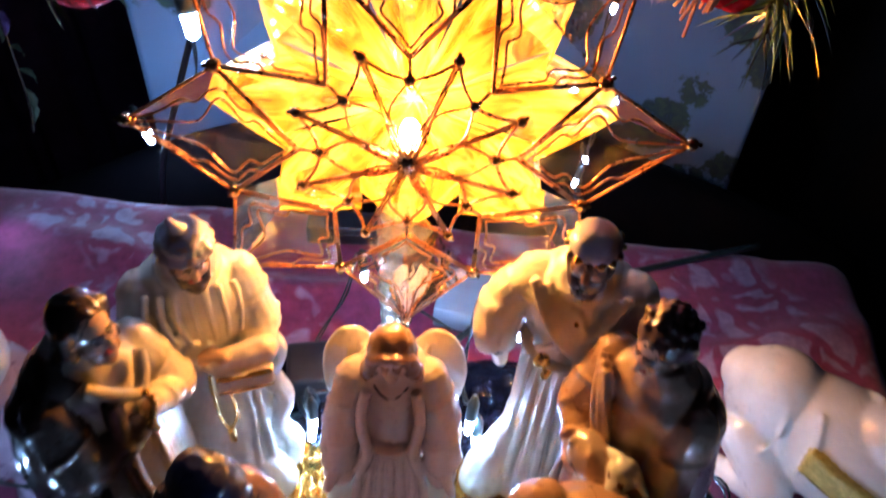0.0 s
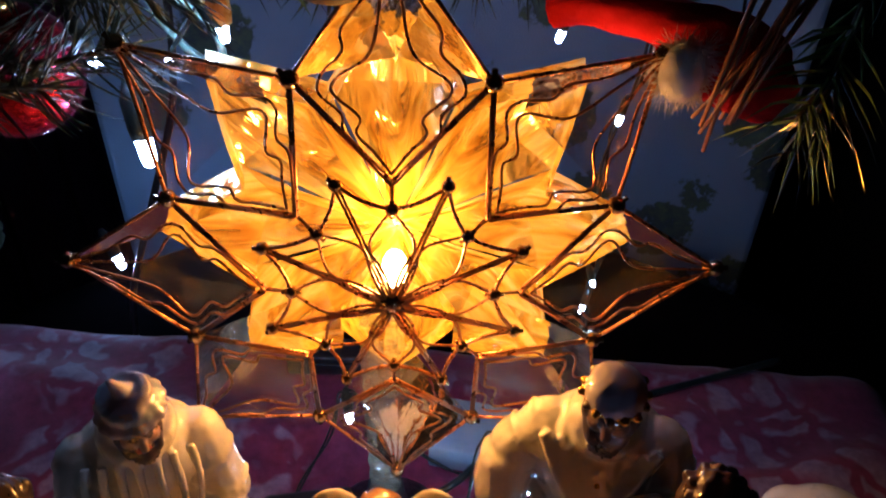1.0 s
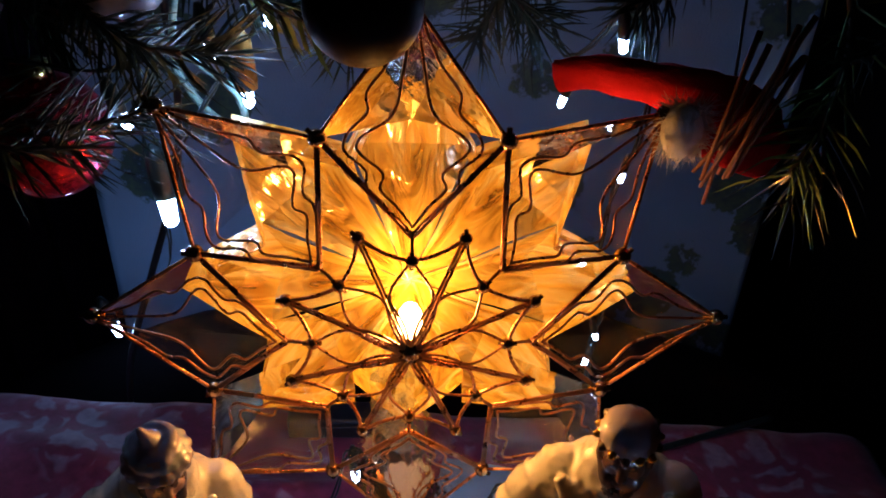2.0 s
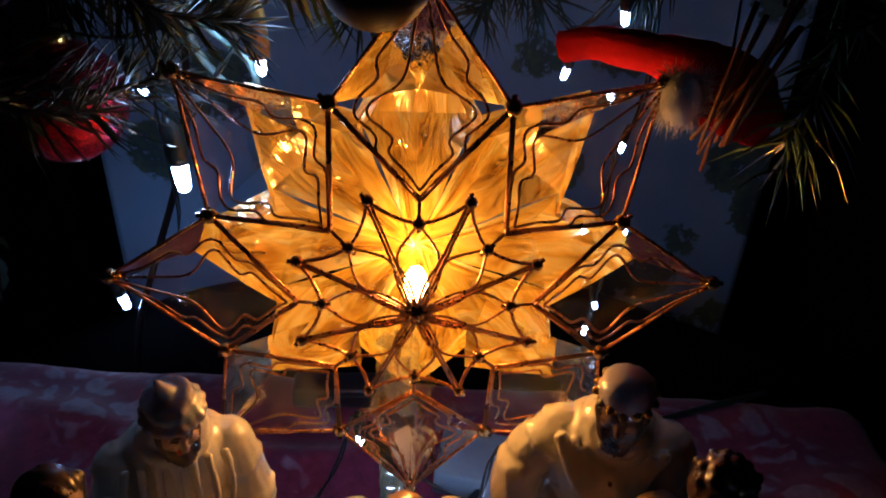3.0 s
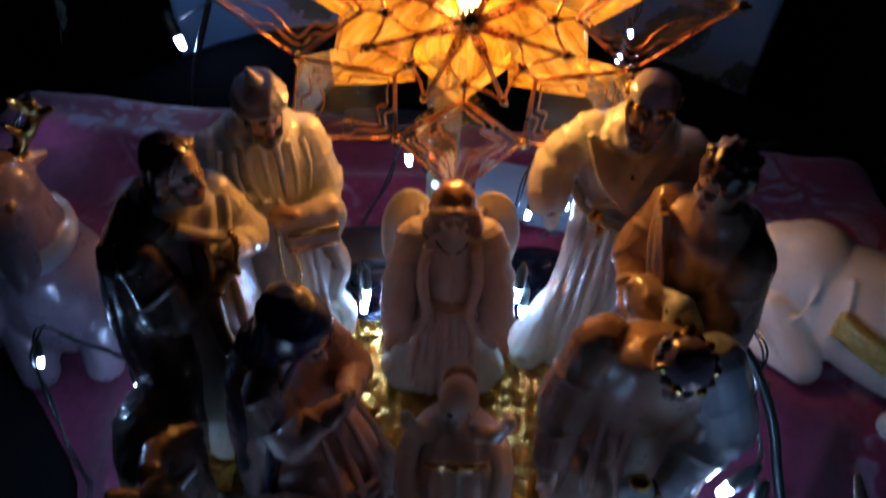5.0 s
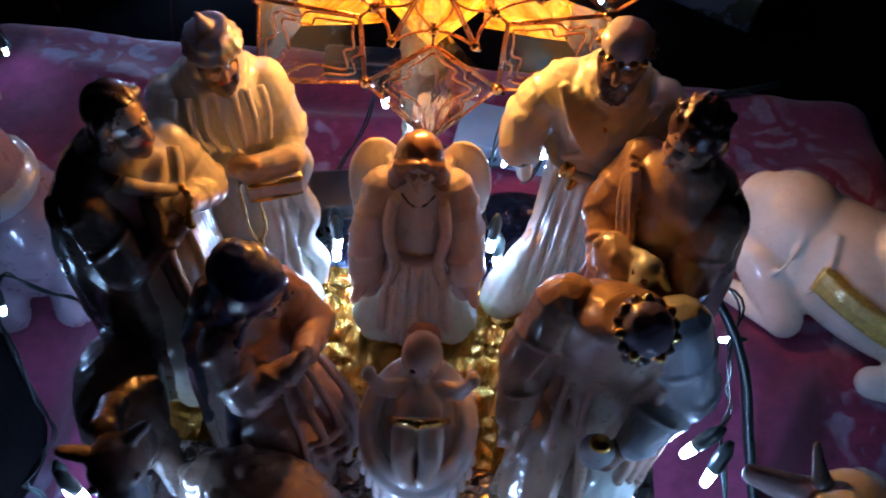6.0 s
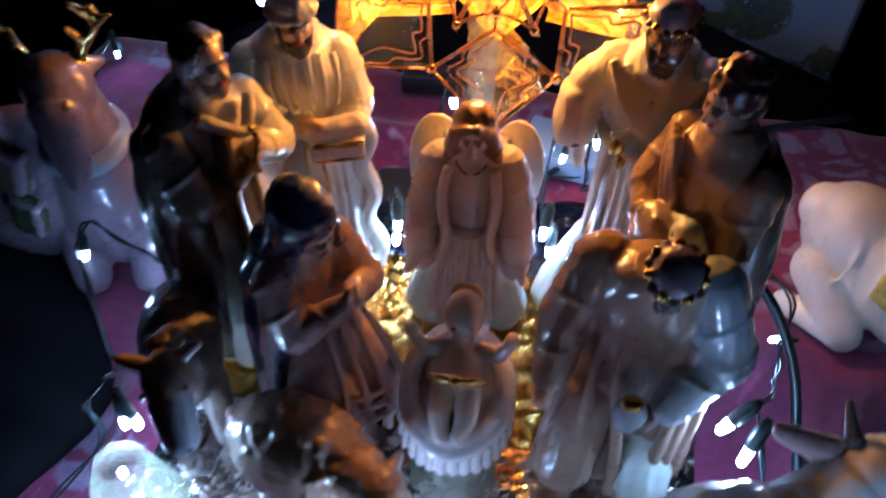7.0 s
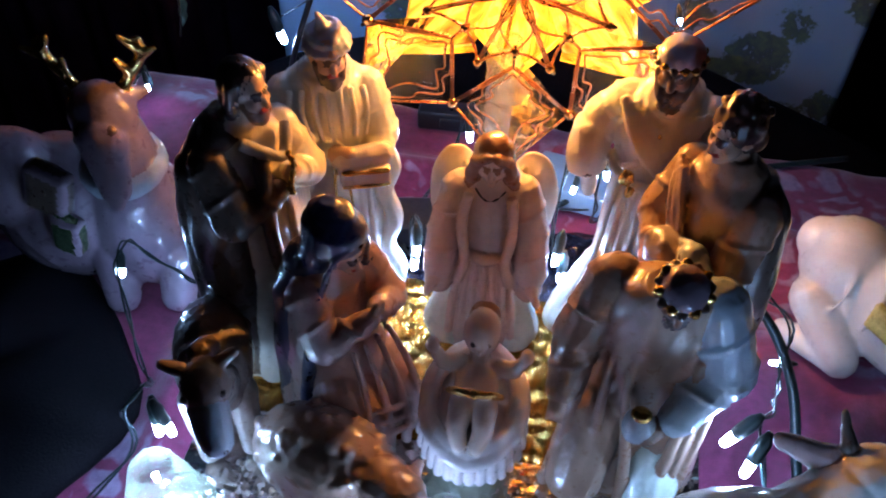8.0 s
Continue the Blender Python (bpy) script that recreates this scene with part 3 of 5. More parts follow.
def capsule(bm, p0, p1, r0, r1, mi=0, seg=14):
    p0, p1 = Vector(p0), Vector(p1)
    d = (p1 - p0).normalized()
    side = d.orthogonal().normalized()
    up = d.cross(side)
    prof = [(-r0 * math.cos(a), r0 * math.sin(a)) for a in (0.2, 0.7, 1.2, 1.57)]
    leng = (p1 - p0).length
    prof += [(leng + r1 * math.cos(a), r1 * math.sin(a)) for a in (1.57, 1.2, 0.7, 0.2)]
    ring_loft(bm, [[p0 + d * h + r * (math.cos(6.283 * k / seg) * side + math.sin(6.283 * k / seg) * up) for k in range(seg)] for h, r in prof], mi)


def robe(bm, secs, mi=0, folds=9, amp=0.06, twist=0.6, seg=72, phase=0.0):
    """Stacked oval sections (z, cx, cy, rx, ry), with upright folds that fade upwards."""
    rings = []
    steps = 5
    for a, b in zip(secs, secs[1:]):
        for k in range(steps):
            t = k / steps
            rings.append([x + (y - x) * (t * t * (3 - 2 * t) if i else t) for i, (x, y) in enumerate(zip(a, b))])
    rings.append(list(secs[-1]))
    z0, z1 = secs[0][0], secs[-1][0]
    out = []
    for z, cx, cy, rx, ry in rings:
        h = (z - z0) / (z1 - z0)
        ring = []
        for k in range(seg):
            th = 6.283 * k / seg
            tw = th + 0.22 * math.sin(2 * th + 3 * h + phase) + 0.10 * math.sin(3 * th - 4 * h)
            f = 2.2 * abs(math.sin(0.5 * (folds * tw + phase + twist * 6 * h))) ** 0.7 - 1.3 + 0.5 * math.sin(3 * th + 1.7 + phase - 3 * h)
            m = 1 + amp * (1 - 0.75 * h) * f
            ring.append((cx + rx * m * math.cos(th), cy + ry * m * math.sin(th), z))
        out.append(ring)
    ring_loft(bm, out, mi)


def swag(bm, pts, r, mi, flat=1.0):
    """A rolled fold of cloth laid along pts."""
    tube(bm, smooth_path(pts, 4), r, 8, mi)


def melt(name, bm, materials, label, category, loc, rz=0, scale=1.0, voxel=0.0007, group="figurines of the nativity set", relax=2, drape=0.0003):
    """One smooth body out of overlapping forms; each face keeps the colour of the form it came from."""
    bmesh.ops.recalc_face_normals(bm, faces=bm.faces)
    bm.faces.ensure_lookup_table()
    bm.faces.index_update()
    tree = BVHTree.FromBMesh(bm)
    index = [f.material_index for f in bm.faces]
    me = bpy.data.meshes.new("raw")
    bm.to_mesh(me)
    bm.free()
    ob = new(name, me)
    mod = ob.modifiers.new("melt", "REMESH")
    mod.mode, mod.voxel_size = "VOXEL", voxel
    done = bpy.data.meshes.new_from_object(ob.evaluated_get(bpy.context.evaluated_depsgraph_get()))
    ob.modifiers.clear()
    b2 = bmesh.new()
    b2.from_mesh(done)
    for _ in range(relax):
        bmesh.ops.smooth_vert(b2, verts=[v for v in b2.verts if v.co.z > 0.001], factor=0.5, use_axis_x=True, use_axis_y=True, use_axis_z=True)
    b2.normal_update()
    moves = []
    for v in b2.verts:
        hit = tree.find_nearest(v.co)
        m_ = materials[index[hit[2]]].name if hit[2] is not None else ""
        x, y, z = v.co
        if "hair" in m_:
            d = 0.0002 * math.sin(900 * (x + 0.6 * y) + 5 * noise.noise(v.co * 120))
        elif "skin" in m_ or "gold" in m_ or z < 0.001 or not drape:
            d = 0.0
        else:
            a = noise.noise(Vector(((x + 0.35 * z) * 125, (y - 0.2 * z) * 125, z * 26 + drape * 900)))
            b = noise.noise(Vector(((x - 0.2 * z) * 290, (y + 0.3 * z) * 290, z * 60)))
            d = drape * (1 - 2.6 * abs(a)) + 0.4 * drape * (1 - 2.4 * abs(b))
        moves.append(d)
    for v, d in zip(b2.verts, moves):
        v.co += v.normal * d
    for f in b2.faces:
        hit = tree.find_nearest(f.calc_center_median())
        f.material_index = index[hit[2]] if hit[2] is not None else 0
        f.smooth = True
    for v in b2.verts:
        v.co.z = max(v.co.z, 0.0)
    done.materials.clear()
    for m in materials:
        done.materials.append(m)
    b2.to_mesh(done)
    b2.free()
    done.name = name
    ob.data = done
    bpy.data.meshes.remove(me)
    ob.location, ob.rotation_euler, ob.scale = loc, (0, 0, radians(rz)), (scale,) * 3
    return tagged(ob, label, category, group)


BOARD_Z = 0.0160


# Sculpting helpers in millimetres.
def mm(p):
    return Vector(p) * 0.001


def limb(bm, p0, p1, r0, r1, mi=0, seg=14):
    capsule(bm, mm(p0), mm(p1), r0 * 0.001, r1 * 0.001, mi, seg)


def lump(bm, c, r, mi=0, rot=(0, 0, 0), u=18, v=12):
    r = (r, r, r) if isinstance(r, (int, float)) else r
    ball(bm, mm(c), tuple(q * 0.001 for q in r), u, v, mi, rot)


def sleeve(bm, p0, p1, r0, r1, mi=0, turns=5):
    """An arm in cloth: a limb with slanting wrinkles wound over it."""
    limb(bm, p0, p1, r0, r1, mi)
    a, b_ = Vector(p0), Vector(p1)
    d = (b_ - a).normalized()
    s1 = d.orthogonal().normalized()
    s2 = d.cross(s1)
    for q in range(turns):
        t0 = (q + 0.3) / turns
        arc = []
        for k in range(9):
            th = 2.1 * q + k * 0.42
            t = min(1.0, t0 + 0.035 * k - 0.1)
            r = (r0 + (r1 - r0) * t) * (0.99 - 0.0045 * (k - 4) ** 2)
            arc.append(a.lerp(b_, t) + (s1 * math.cos(th) + s2 * math.sin(th)) * r)
        tube(bm, [mm(p) for p in arc], 0.0011, 6, mi)


def collar(bm, c, rx, ry, r, mi=0, dip=4.0):
    """A rolled neckline that dips in front."""
    tube(bm, [mm((c[0] + rx * math.sin(a), c[1] - ry * math.cos(a), c[2] - dip * (0.5 + 0.5 * math.cos(a)) ** 2)) for a in [6.283 * k / 24 for k in range(25)]], r * 0.001, 8, mi)


def gown(bm, secs, mi=0, folds=9, amp=0.05, twist=0.5, phase=0.0):
    robe(bm, [tuple(q * 0.001 for q in s_) for s_ in secs], mi, folds, amp, twist, 96, phase)


def crease(bm, pts, r, mi=0, end=None):
    """A long tapering fold of cloth."""
    path = smooth_path([mm(p) for p in pts], 5)
    tube(bm, path, r * 0.001, 8, mi, None if end is None else end * 0.001)


def sculpted_head(bm, c, s, skin, dark, lip, pitch=0.0, yaw=0.0, roll=0.0):
    """Skull, jaw, brow, nose, eyes, lips, ears and neck; s is the half width in mm. Returns the head's own frame."""
    m = Matrix.Translation(mm(c)) @ Euler((radians(pitch), radians(roll), radians(yaw)), "XYZ").to_matrix().to_4x4() @ Matrix.Scale(s * 0.001, 4)
    def b(p, r, mi):
        r = (r, r, r) if isinstance(r, (int, float)) else r
        made = bmesh.ops.create_uvsphere(bm, u_segments=18, v_segments=12, radius=1, matrix=m @ Matrix.Translation(p) @ Matrix.Diagonal((*r, 1)))
        for f in {f for w in made["verts"] for f in w.link_faces}:
            f.material_index = mi
    def l(p, q, r0, r1, mi):
        capsule(bm, m @ Vector(p), m @ Vector(q), r0 * s * 0.001, r1 * s * 0.001, mi, 10)
    b((0, 0.12, 0.25), (0.80, 0.95, 0.92), skin)
    b((0, -0.25, -0.35), (0.64, 0.62, 0.86), skin)
    for k in (-1, 1):
        b((k * 0.33, -0.55, -0.30), 0.32, skin)
        b((k * 0.29, -0.85, -0.02), (0.13, 0.08, 0.075), dark)
        l((k * 0.14, -0.86, 0.17), (k * 0.46, -0.72, 0.17), 0.10, 0.07, dark)
        b((k * 0.80, 0.02, -0.10), (0.12, 0.22, 0.30), skin)
    b((0, -0.66, -0.98), 0.27, skin)
    l((0, -0.82, 0.12), (0, -1.08, -0.34), 0.10, 0.17, skin)
    l((-0.15, -0.88, -0.64), (0.15, -0.88, -0.64), 0.08, 0.08, lip)
    l((0, 0.1, -0.5), (0, 0.35, -1.6), 0.45, 0.55, skin)
    return b, l


# king with a casket: ivory robe, pointed lilac turban, dark beard, bowed head
bm = bmesh.new()
gown(bm, [(0, 0, 0, 25, 21), (12, 0, 0, 26, 21), (40, 0, 0, 23, 19), (75, 0, 1, 21, 17), (100, 0, 2, 21.5, 16), (116, 0, 3, 21.5, 15), (127, 0, 3, 17, 13), (134, 0, 1, 10, 9), (138, 0, -1, 7, 7)], 0, 8, 0.04)
b, l = sculpted_head(bm, (2, -7, 143.5), 8.6, 1, 2, 6, 8, 12)
b((0, 0.45, -0.15), (0.86, 0.72, 0.95), 2)
b((0, -0.62, -1.08), (0.50, 0.42, 0.62), 2)
for k in (-1, 1):
    l((k * 0.66, -0.35, -0.25), (k * 0.40, -0.62, -0.95), 0.20, 0.28, 2)
b((0, 0.05, 0.72), (1.02, 1.10, 0.42), 3)
b((-0.05, 0.12, 1.05), (0.86, 0.92, 0.50), 3)
for k in range(16):
    a = 6.283 * k / 16
    b((0.94 * math.sin(a), 0.05 - 1.02 * math.cos(a), 0.66 + 0.10 * math.sin(a)), (0.26, 0.26, 0.20), 3)
    b((0.78 * math.sin(a), 0.08 - 0.86 * math.cos(a), 1.02 - 0.10 * math.sin(a)), (0.24, 0.24, 0.18), 8)
    b((0.55 * math.sin(a), 0.10 - 0.62 * math.cos(a), 1.36 + 0.08 * math.sin(a)), (0.22, 0.22, 0.16), 3)
l((-0.1, 0.10, 1.35), (-0.40, 0.0, 2.35), 0.40, 0.09, 3)
l((0.55, -0.2, 1.0), (0.1, -0.75, 1.25), 0.20, 0.16, 3)
l((-0.62, -0.1, 1.0), (-0.2, -0.72, 1.2), 0.18, 0.16, 1)
l((-0.75, -0.62, 0.62), (0.05, -1.08, 0.72), 0.16, 0.18, 3)
l((0.75, -0.62, 0.66), (-0.05, -1.08, 0.74), 0.15, 0.18, 1)
for k in range(12):
    a = 6.283 * k / 12
    b((0.98 * math.sin(a), 0.02 - 1.05 * math.cos(a), 0.42), 0.13, 4)
sleeve(bm, (-17, 2, 121), (-20.5, -5, 100), 8.5, 9)
sleeve(bm, (-20.5, -5, 100), (0, -18, 102), 8.5, 5.5)
limb(bm, (-15, -11, 96), (-18, -11, 62), 8.5, 4)
collar(bm, (1, -1, 134), 9.5, 10, 2.2)
limb(bm, (1, -20, 103), (7, -22.5, 104), 4.2, 3.2, 1)
for k in range(7):
    crease(bm, [(-15 + 5 * k, -8 - 0.4 * k * (6 - k), 131 - abs(k - 3)), (-16 + 5.4 * k, -13 - 0.4 * k * (6 - k), 119), (-12 + 4.5 * k, -15 - 0.3 * k * (6 - k), 108)], 1.5, 0, 0.9)
sleeve(bm, (17, 2, 121), (21.5, -5, 101), 8.5, 9)
sleeve(bm, (21.5, -5, 101), (19, -17, 96), 8.5, 6.5)
box(bm, mm((13, -22, 94.5)), (0.021, 0.013, 0.009), 0.001, 7)
limb(bm, (4, -22, 101), (22, -20, 101), 4.8, 4.8, 7)
for z in (98.5, 90.5):
    crease(bm, [(2.8, -28.6, z), (13, -28.9, z), (23.2, -28.6, z)], 0.8, 4)
crease(bm, [(0.5, -20, 98), (0.0, -20.5, 84), (0.5, -21, 66), (3.5, -22, 58), (7, -21, 66), (6, -21, 84), (4.5, -21, 94)], 0.9, 4)
limb(bm, (3.6, -22.4, 57), (3.6, -22.6, 51), 1.9, 1.9, 4, 8)
crease(bm, [(22, -6, 96), (26.5, -6, 82), (22.5, -7, 70), (27, -7, 52), (22.5, -8, 36), (28, -7, 18), (26, -8, 3)], 4.6)
for k, (x, w) in enumerate(((-19, 2.6), (-12, 2.2), (-5, 2.4), (11, 2.2), (17, 2.4))):
    crease(bm, [(x * 0.85, -14 + abs(x) * 0.25, 92), (x * 0.95 + 2 * (k % 2), -18 + abs(x) * 0.3, 55), (x * 1.05, -21 + abs(x) * 0.32, 26), (x * 1.2, -22 + abs(x) * 0.36, 2)], 1.2, 0, w)
for k in range(4):
    crease(bm, [(-20 + 4 * k, -6 - 2.5 * k, 120 - 3 * k), (-17 + 5 * k, -13 - 1.5 * k, 109 - 2 * k), (-8 + 5 * k, -18, 106 - 3 * k)], 1.1)
limb(bm, (14, -14, 16), (18, -18, 5), 8, 9, 5)
limb(bm, (-11, -16, 14), (-13, -18, 5), 8.5, 9, 5)
melt("king_figurine", bm, [WHITE, SKIN, HAIR, LILAC, GOLDPAINT, MINT, RED, PINKWHITE, BLUEGREY], "ivory porcelain king with dark beard holding a casket", "figurine", (-0.0800, 0.2235, BOARD_Z), 22, 1.005)

# king with an outstretched sleeve: ivory robe, brown face, jewelled cap
bm = bmesh.new()
gown(bm, [(0, 2, 0, 25, 22), (14, 2, 0, 24, 20), (50, 1, 1, 19.5, 17), (84, 0, 1, 17.5, 15), (99, 0, 2, 18, 14.5), (116, 0, 2, 22, 15.5), (127, 0, 2, 18, 13), (134, 0, 0, 11, 10), (139, 0, -2, 7, 7)], 0, 11, 0.05, 0.15)
b, l = sculpted_head(bm, (0, -8, 147.5), 8.8, 1, 2, 2, 10, -4)
b((0, 0.40, 0.0), (0.98, 0.80, 1.0), 2)
b((0, -0.66, -1.20), (0.56, 0.42, 0.85), 2)
for k in (-1, 1):
    l((k * 0.72, -0.30, -0.2), (k * 0.42, -0.66, -1.0), 0.22, 0.32, 2)
b((0, 0.0, 0.75), (0.92, 0.98, 0.62), 3)
for k in range(14):
    a = 6.283 * k / 14
    b((1.0 * math.sin(a), 0.0 - 1.06 * math.cos(a), 0.50 + 0.10 * (k % 2)), 0.17, 4 if k % 3 else 2)
sleeve(bm, (-16, 1, 123), (-25, -1, 114), 9, 8.5)
gown(bm, [(91, -28, -5, 8.2, 9), (99, -28.5, -5, 8.6, 9.5), (110, -27.5, -3, 8.4, 9), (118, -24, -1, 6.5, 7)], 0, 5, 0.04)
# Dark lump: the shade inside the sleeve's mouth, put in as colour.
lump(bm, (-28, -7, 91.5), (6.6, 7.0, 3.2), 6)
limb(bm, (-27, -4, 92), (-25, -4, 77), 5.0, 2.8)
sleeve(bm, (17, 1, 123), (23, -5, 104), 9, 9)
sleeve(bm, (23, -5, 104), (8, -17, 99), 8.5, 6)
collar(bm, (0, -1, 135), 9.5, 10, 2.0, 0, 6)
for k in range(6):
    crease(bm, [(-17 + 3.2 * k, -8 - 0.6 * k, 130 - 1.5 * k), (-8 + 3.4 * k, -15.5, 114 - 1.5 * k), (4 + 2.6 * k, -17 + 0.9 * k, 102 - k)], 2.2, 0, 1.2)
for k in range(4):
    crease(bm, [(16 - 3 * k, -8, 130 - 2 * k), (9 - 3 * k, -14.5, 117 - 2 * k), (-3 - 3 * k, -16, 106 - k)], 1.8, 0, 1.0)
crease(bm, [(-18.5, -3, 99), (-13, -13, 97), (0, -17, 96), (13, -13, 97), (18, -4, 99)], 2.0)
lump(bm, (-9, -17.5, 99), (3.0, 2.0, 4.2), 4, (0, 28, 0))
lump(bm, (-6.5, -18.5, 93), (2.0, 1.7, 3.2), 4, (0, 15, 0))
lump(bm, (0, -17.2, 122), 1.2, 4)
for k in range(8):
    x = -16 + 4.6 * k
    crease(bm, [(x * 0.8, -14.5 + abs(x) * 0.25, 94), (x * 0.95, -17 + abs(x) * 0.28, 58), (x * 1.15, -20 + abs(x) * 0.32, 26), (x * 1.35 + 2, -22 + abs(x) * 0.36, 2)], 1.0, 0, 2.3)
limb(bm, (-16, -10, 44), (-24, -13, 8), 5, 10)
limb(bm, (-22, -13, 10), (-24, -15, 5), 10, 10.5, 5)
melt("king_figurine", bm, [WHITE, DARKSKIN, HAIR, LILAC, GOLDPAINT, MINT, CLOAK], "ivory porcelain king with black beard and jewelled cap", "figurine", (0.0630, 0.2350, BOARD_Z), -10, 1.04)

# carpenter father: dark cloak over a cream robe
bm = bmesh.new()
gown(bm, [(0, 0, 0, 24, 22), (30, 0, 0, 21, 19), (70, 0, 1, 19.5, 17), (108, 0, 2, 20, 16), (123, 0, 3, 18.5, 14), (132, 0, 2, 10, 9.5), (138, 0, 0, 7, 7)], 0, 9, 0.05)
gown(bm, [(4, -5, 7, 23, 19), (50, -6, 8, 23, 19), (92, -5, 8, 24, 18.5), (116, -4, 7, 22.5, 16.5), (128, -2, 6, 17.5, 12.5), (136, -1, 5, 9, 8)], 2, 7, 0.04)
b, l = sculpted_head(bm, (1, -4, 146.5), 8.8, 1, 3, 6, 2, 4)
b((0, 0.30, 0.42), (0.98, 0.98, 0.98), 3)
b((0, 0.55, -0.35), (0.92, 0.66, 1.0), 3)
b((0, -0.60, -1.02), (0.46, 0.40, 0.48), 4)
for k in (-1, 1):
    l((k * 0.80, 0.0, 0.5), (k * 0.78, 0.25, -0.8), 0.34, 0.30, 3)
    l((k * 0.62, -0.35, -0.4), (k * 0.38, -0.62, -0.95), 0.18, 0.24, 4)
sleeve(bm, (16, 0, 121), (19, -11, 103), 8, 8)
sleeve(bm, (19, -11, 103), (5, -17, 112), 7.2, 4.4)
sleeve(bm, (-18, 1, 121), (-20, -10, 101), 8.5, 8.5, 2)
sleeve(bm, (-20, -10, 101), (-3, -17, 108), 7.4, 4.6, 2)
lump(bm, (4, -19, 114), (3.8, 3.2, 4.6), 1)
for k in range(7):
    lump(bm, (1 + 1.2 * math.sin(k), -21.5 - 0.8 * math.sin(0.5 * k), 126 - 3.1 * k), 1.5, 5)
crease(bm, [(-10, -9, 131), (-4, -15, 126), (3, -17, 122), (11, -11, 130)], 2.4)
for k in range(7):
    crease(bm, [(2 + 2.6 * k, -16.5 + 1.3 * k, 106), (3 + 2.8 * k, -18.5 + 1.6 * k, 66), (0 + 3.8 * k, -22.5 + 2.2 * k, 2)], 1.2, 0, 2.3)
crease(bm, [(-6, -14, 124), (-10, -18, 90), (-7, -20, 50), (-12, -22, 4)], 3.2, 2)
for k in range(5):
    crease(bm, [(-20 + 2 * k, 2 + 5 * k, 116 - 4 * k), (-26 + 3 * k, 8 + 4 * k, 70), (-25 + 3 * k, 8 + 5 * k, 8)], 1.6, 2, 2.6)
melt("joseph_figurine", bm, [CREAM, SKIN, CLOAK, HAIR, BROWNHAIR, GOLDPAINT, RED], "porcelain bearded man in a dark brown cloak over a cream robe", "figurine", (-0.0975, 0.1790, BOARD_Z), 66, 1.025)

# kneeling mother: blue-black hood, rose dress
bm = bmesh.new()
gown(bm, [(0, 0, 2, 24, 27), (16, 0, 2, 25, 27), (40, 0, 3, 22, 22), (66, 0, 4, 19, 17), (86, 0, 4, 17, 14), (97, 0, 3, 12, 10.5), (104, 0, 0, 7, 7)], 0, 6, 0.04)
b, l = sculpted_head(bm, (0, -8.2, 108), 7.6, 1, 3, 4, 14, 0)
gown(bm, [(2, 0, 12, 23, 19), (46, 0, 12, 21, 17), (80, 0, 11, 18.5, 14.5), (96, 0, 8, 14, 12), (106, 0, 0.5, 11, 11), (113, 0, -3, 11, 13), (119, 0, -4, 10.4, 13.2), (125, 0, -3, 7.5, 9.5), (128.5, 0, -1.5, 3, 3.5)], 2, 5, 0.02)
for k in (-1, 1):
    crease(bm, [(k * 3, -16.2, 116.5), (k * 8, -12.5, 112), (k * 10, -9.5, 104), (k * 11.5, -7, 95), (k * 13, -3, 84)], 0.9, 2, 1.6)
for k in (-1, 1):
    sleeve(bm, (k * 15, 0, 90), (k * 18, -12, 72), 7.5, 7.8)
    sleeve(bm, (k * 18, -12, 72), (k * 3, -22, 82), 7.2, 4.4)
    limb(bm, (k * 11, -10, 36), (k * 12, -27, 14), 12, 11)
    limb(bm, (k * 1.8, -22, 81), (k * 1.2, -25, 91), 2.4, 1.6, 1, 10)
    crease(bm, [(k * 14, -5, 92), (k * 19, -6, 70), (k * 22, -2, 40), (k * 23, 0, 6)], 2.6, 2)
for k in range(4):
    crease(bm, [(-8 + 6.5 * k, -17, 62), (-11 + 8.5 * k, -26, 42), (-15 + 10 * k, -34 + 2 * abs(k - 1.5), 20), (-18 + 11 * k, -35 + 3 * abs(k - 1.5), 2)], 1.0, 0, 2.6)
for k in range(3):
    crease(bm, [(-20, -10 - 4 * k, 30 - 6 * k), (-6, -30 - 2 * k, 32 - 6 * k), (12, -29 - 2 * k, 24 - 5 * k), (22, -14 - 3 * k, 26 - 6 * k)], 1.5)
melt("mary_figurine", bm, [ROSE, SKIN, NAVY, HAIR, RED], "kneeling porcelain woman in a dark blue hood and rose dress", "figurine", (-0.0560, 0.1500, BOARD_Z), 62, 1.0)

# angel with raised wings
bm = bmesh.new()
gown(bm, [(0, 0, 0, 21, 19), (18, 0, 0, 22, 19), (36, 0, 1, 20, 16.5), (56, 0, 2, 17, 13.5), (72, 0, 3, 15.5, 12), (86, 0, 3, 17, 12), (94, 0, 3, 12, 10), (99, 0, 1, 7, 7)], 0, 8, 0.035, 0.1)
b, l = sculpted_head(bm, (0, -4.5, 106), 7.9, 1, 2, 1, 6, 0)
b((0, 0.30, 0.42), (1.10, 1.05, 1.05), 2)
b((0, 0.62, -0.55), (1.22, 0.72, 1.20), 2)
for k in (-1, 1):
    l((k * 0.20, -0.82, 0.95), (k * 0.82, -0.42, 0.35), 0.26, 0.32, 2)
    l((k * 0.86, -0.38, 0.30), (k * 1.02, -0.20, -0.95), 0.34, 0.42, 2)
    l((k * 1.05, -0.10, -0.8), (k * 1.15, 0.10, -1.9), 0.42, 0.30, 2)
crease(bm, [(-6.5, -9.5, 95), (-3, -12.5, 92.5), (0, -13.4, 91.8), (3, -12.5, 92.5), (6.5, -9.5, 95)], 0.6, 7)
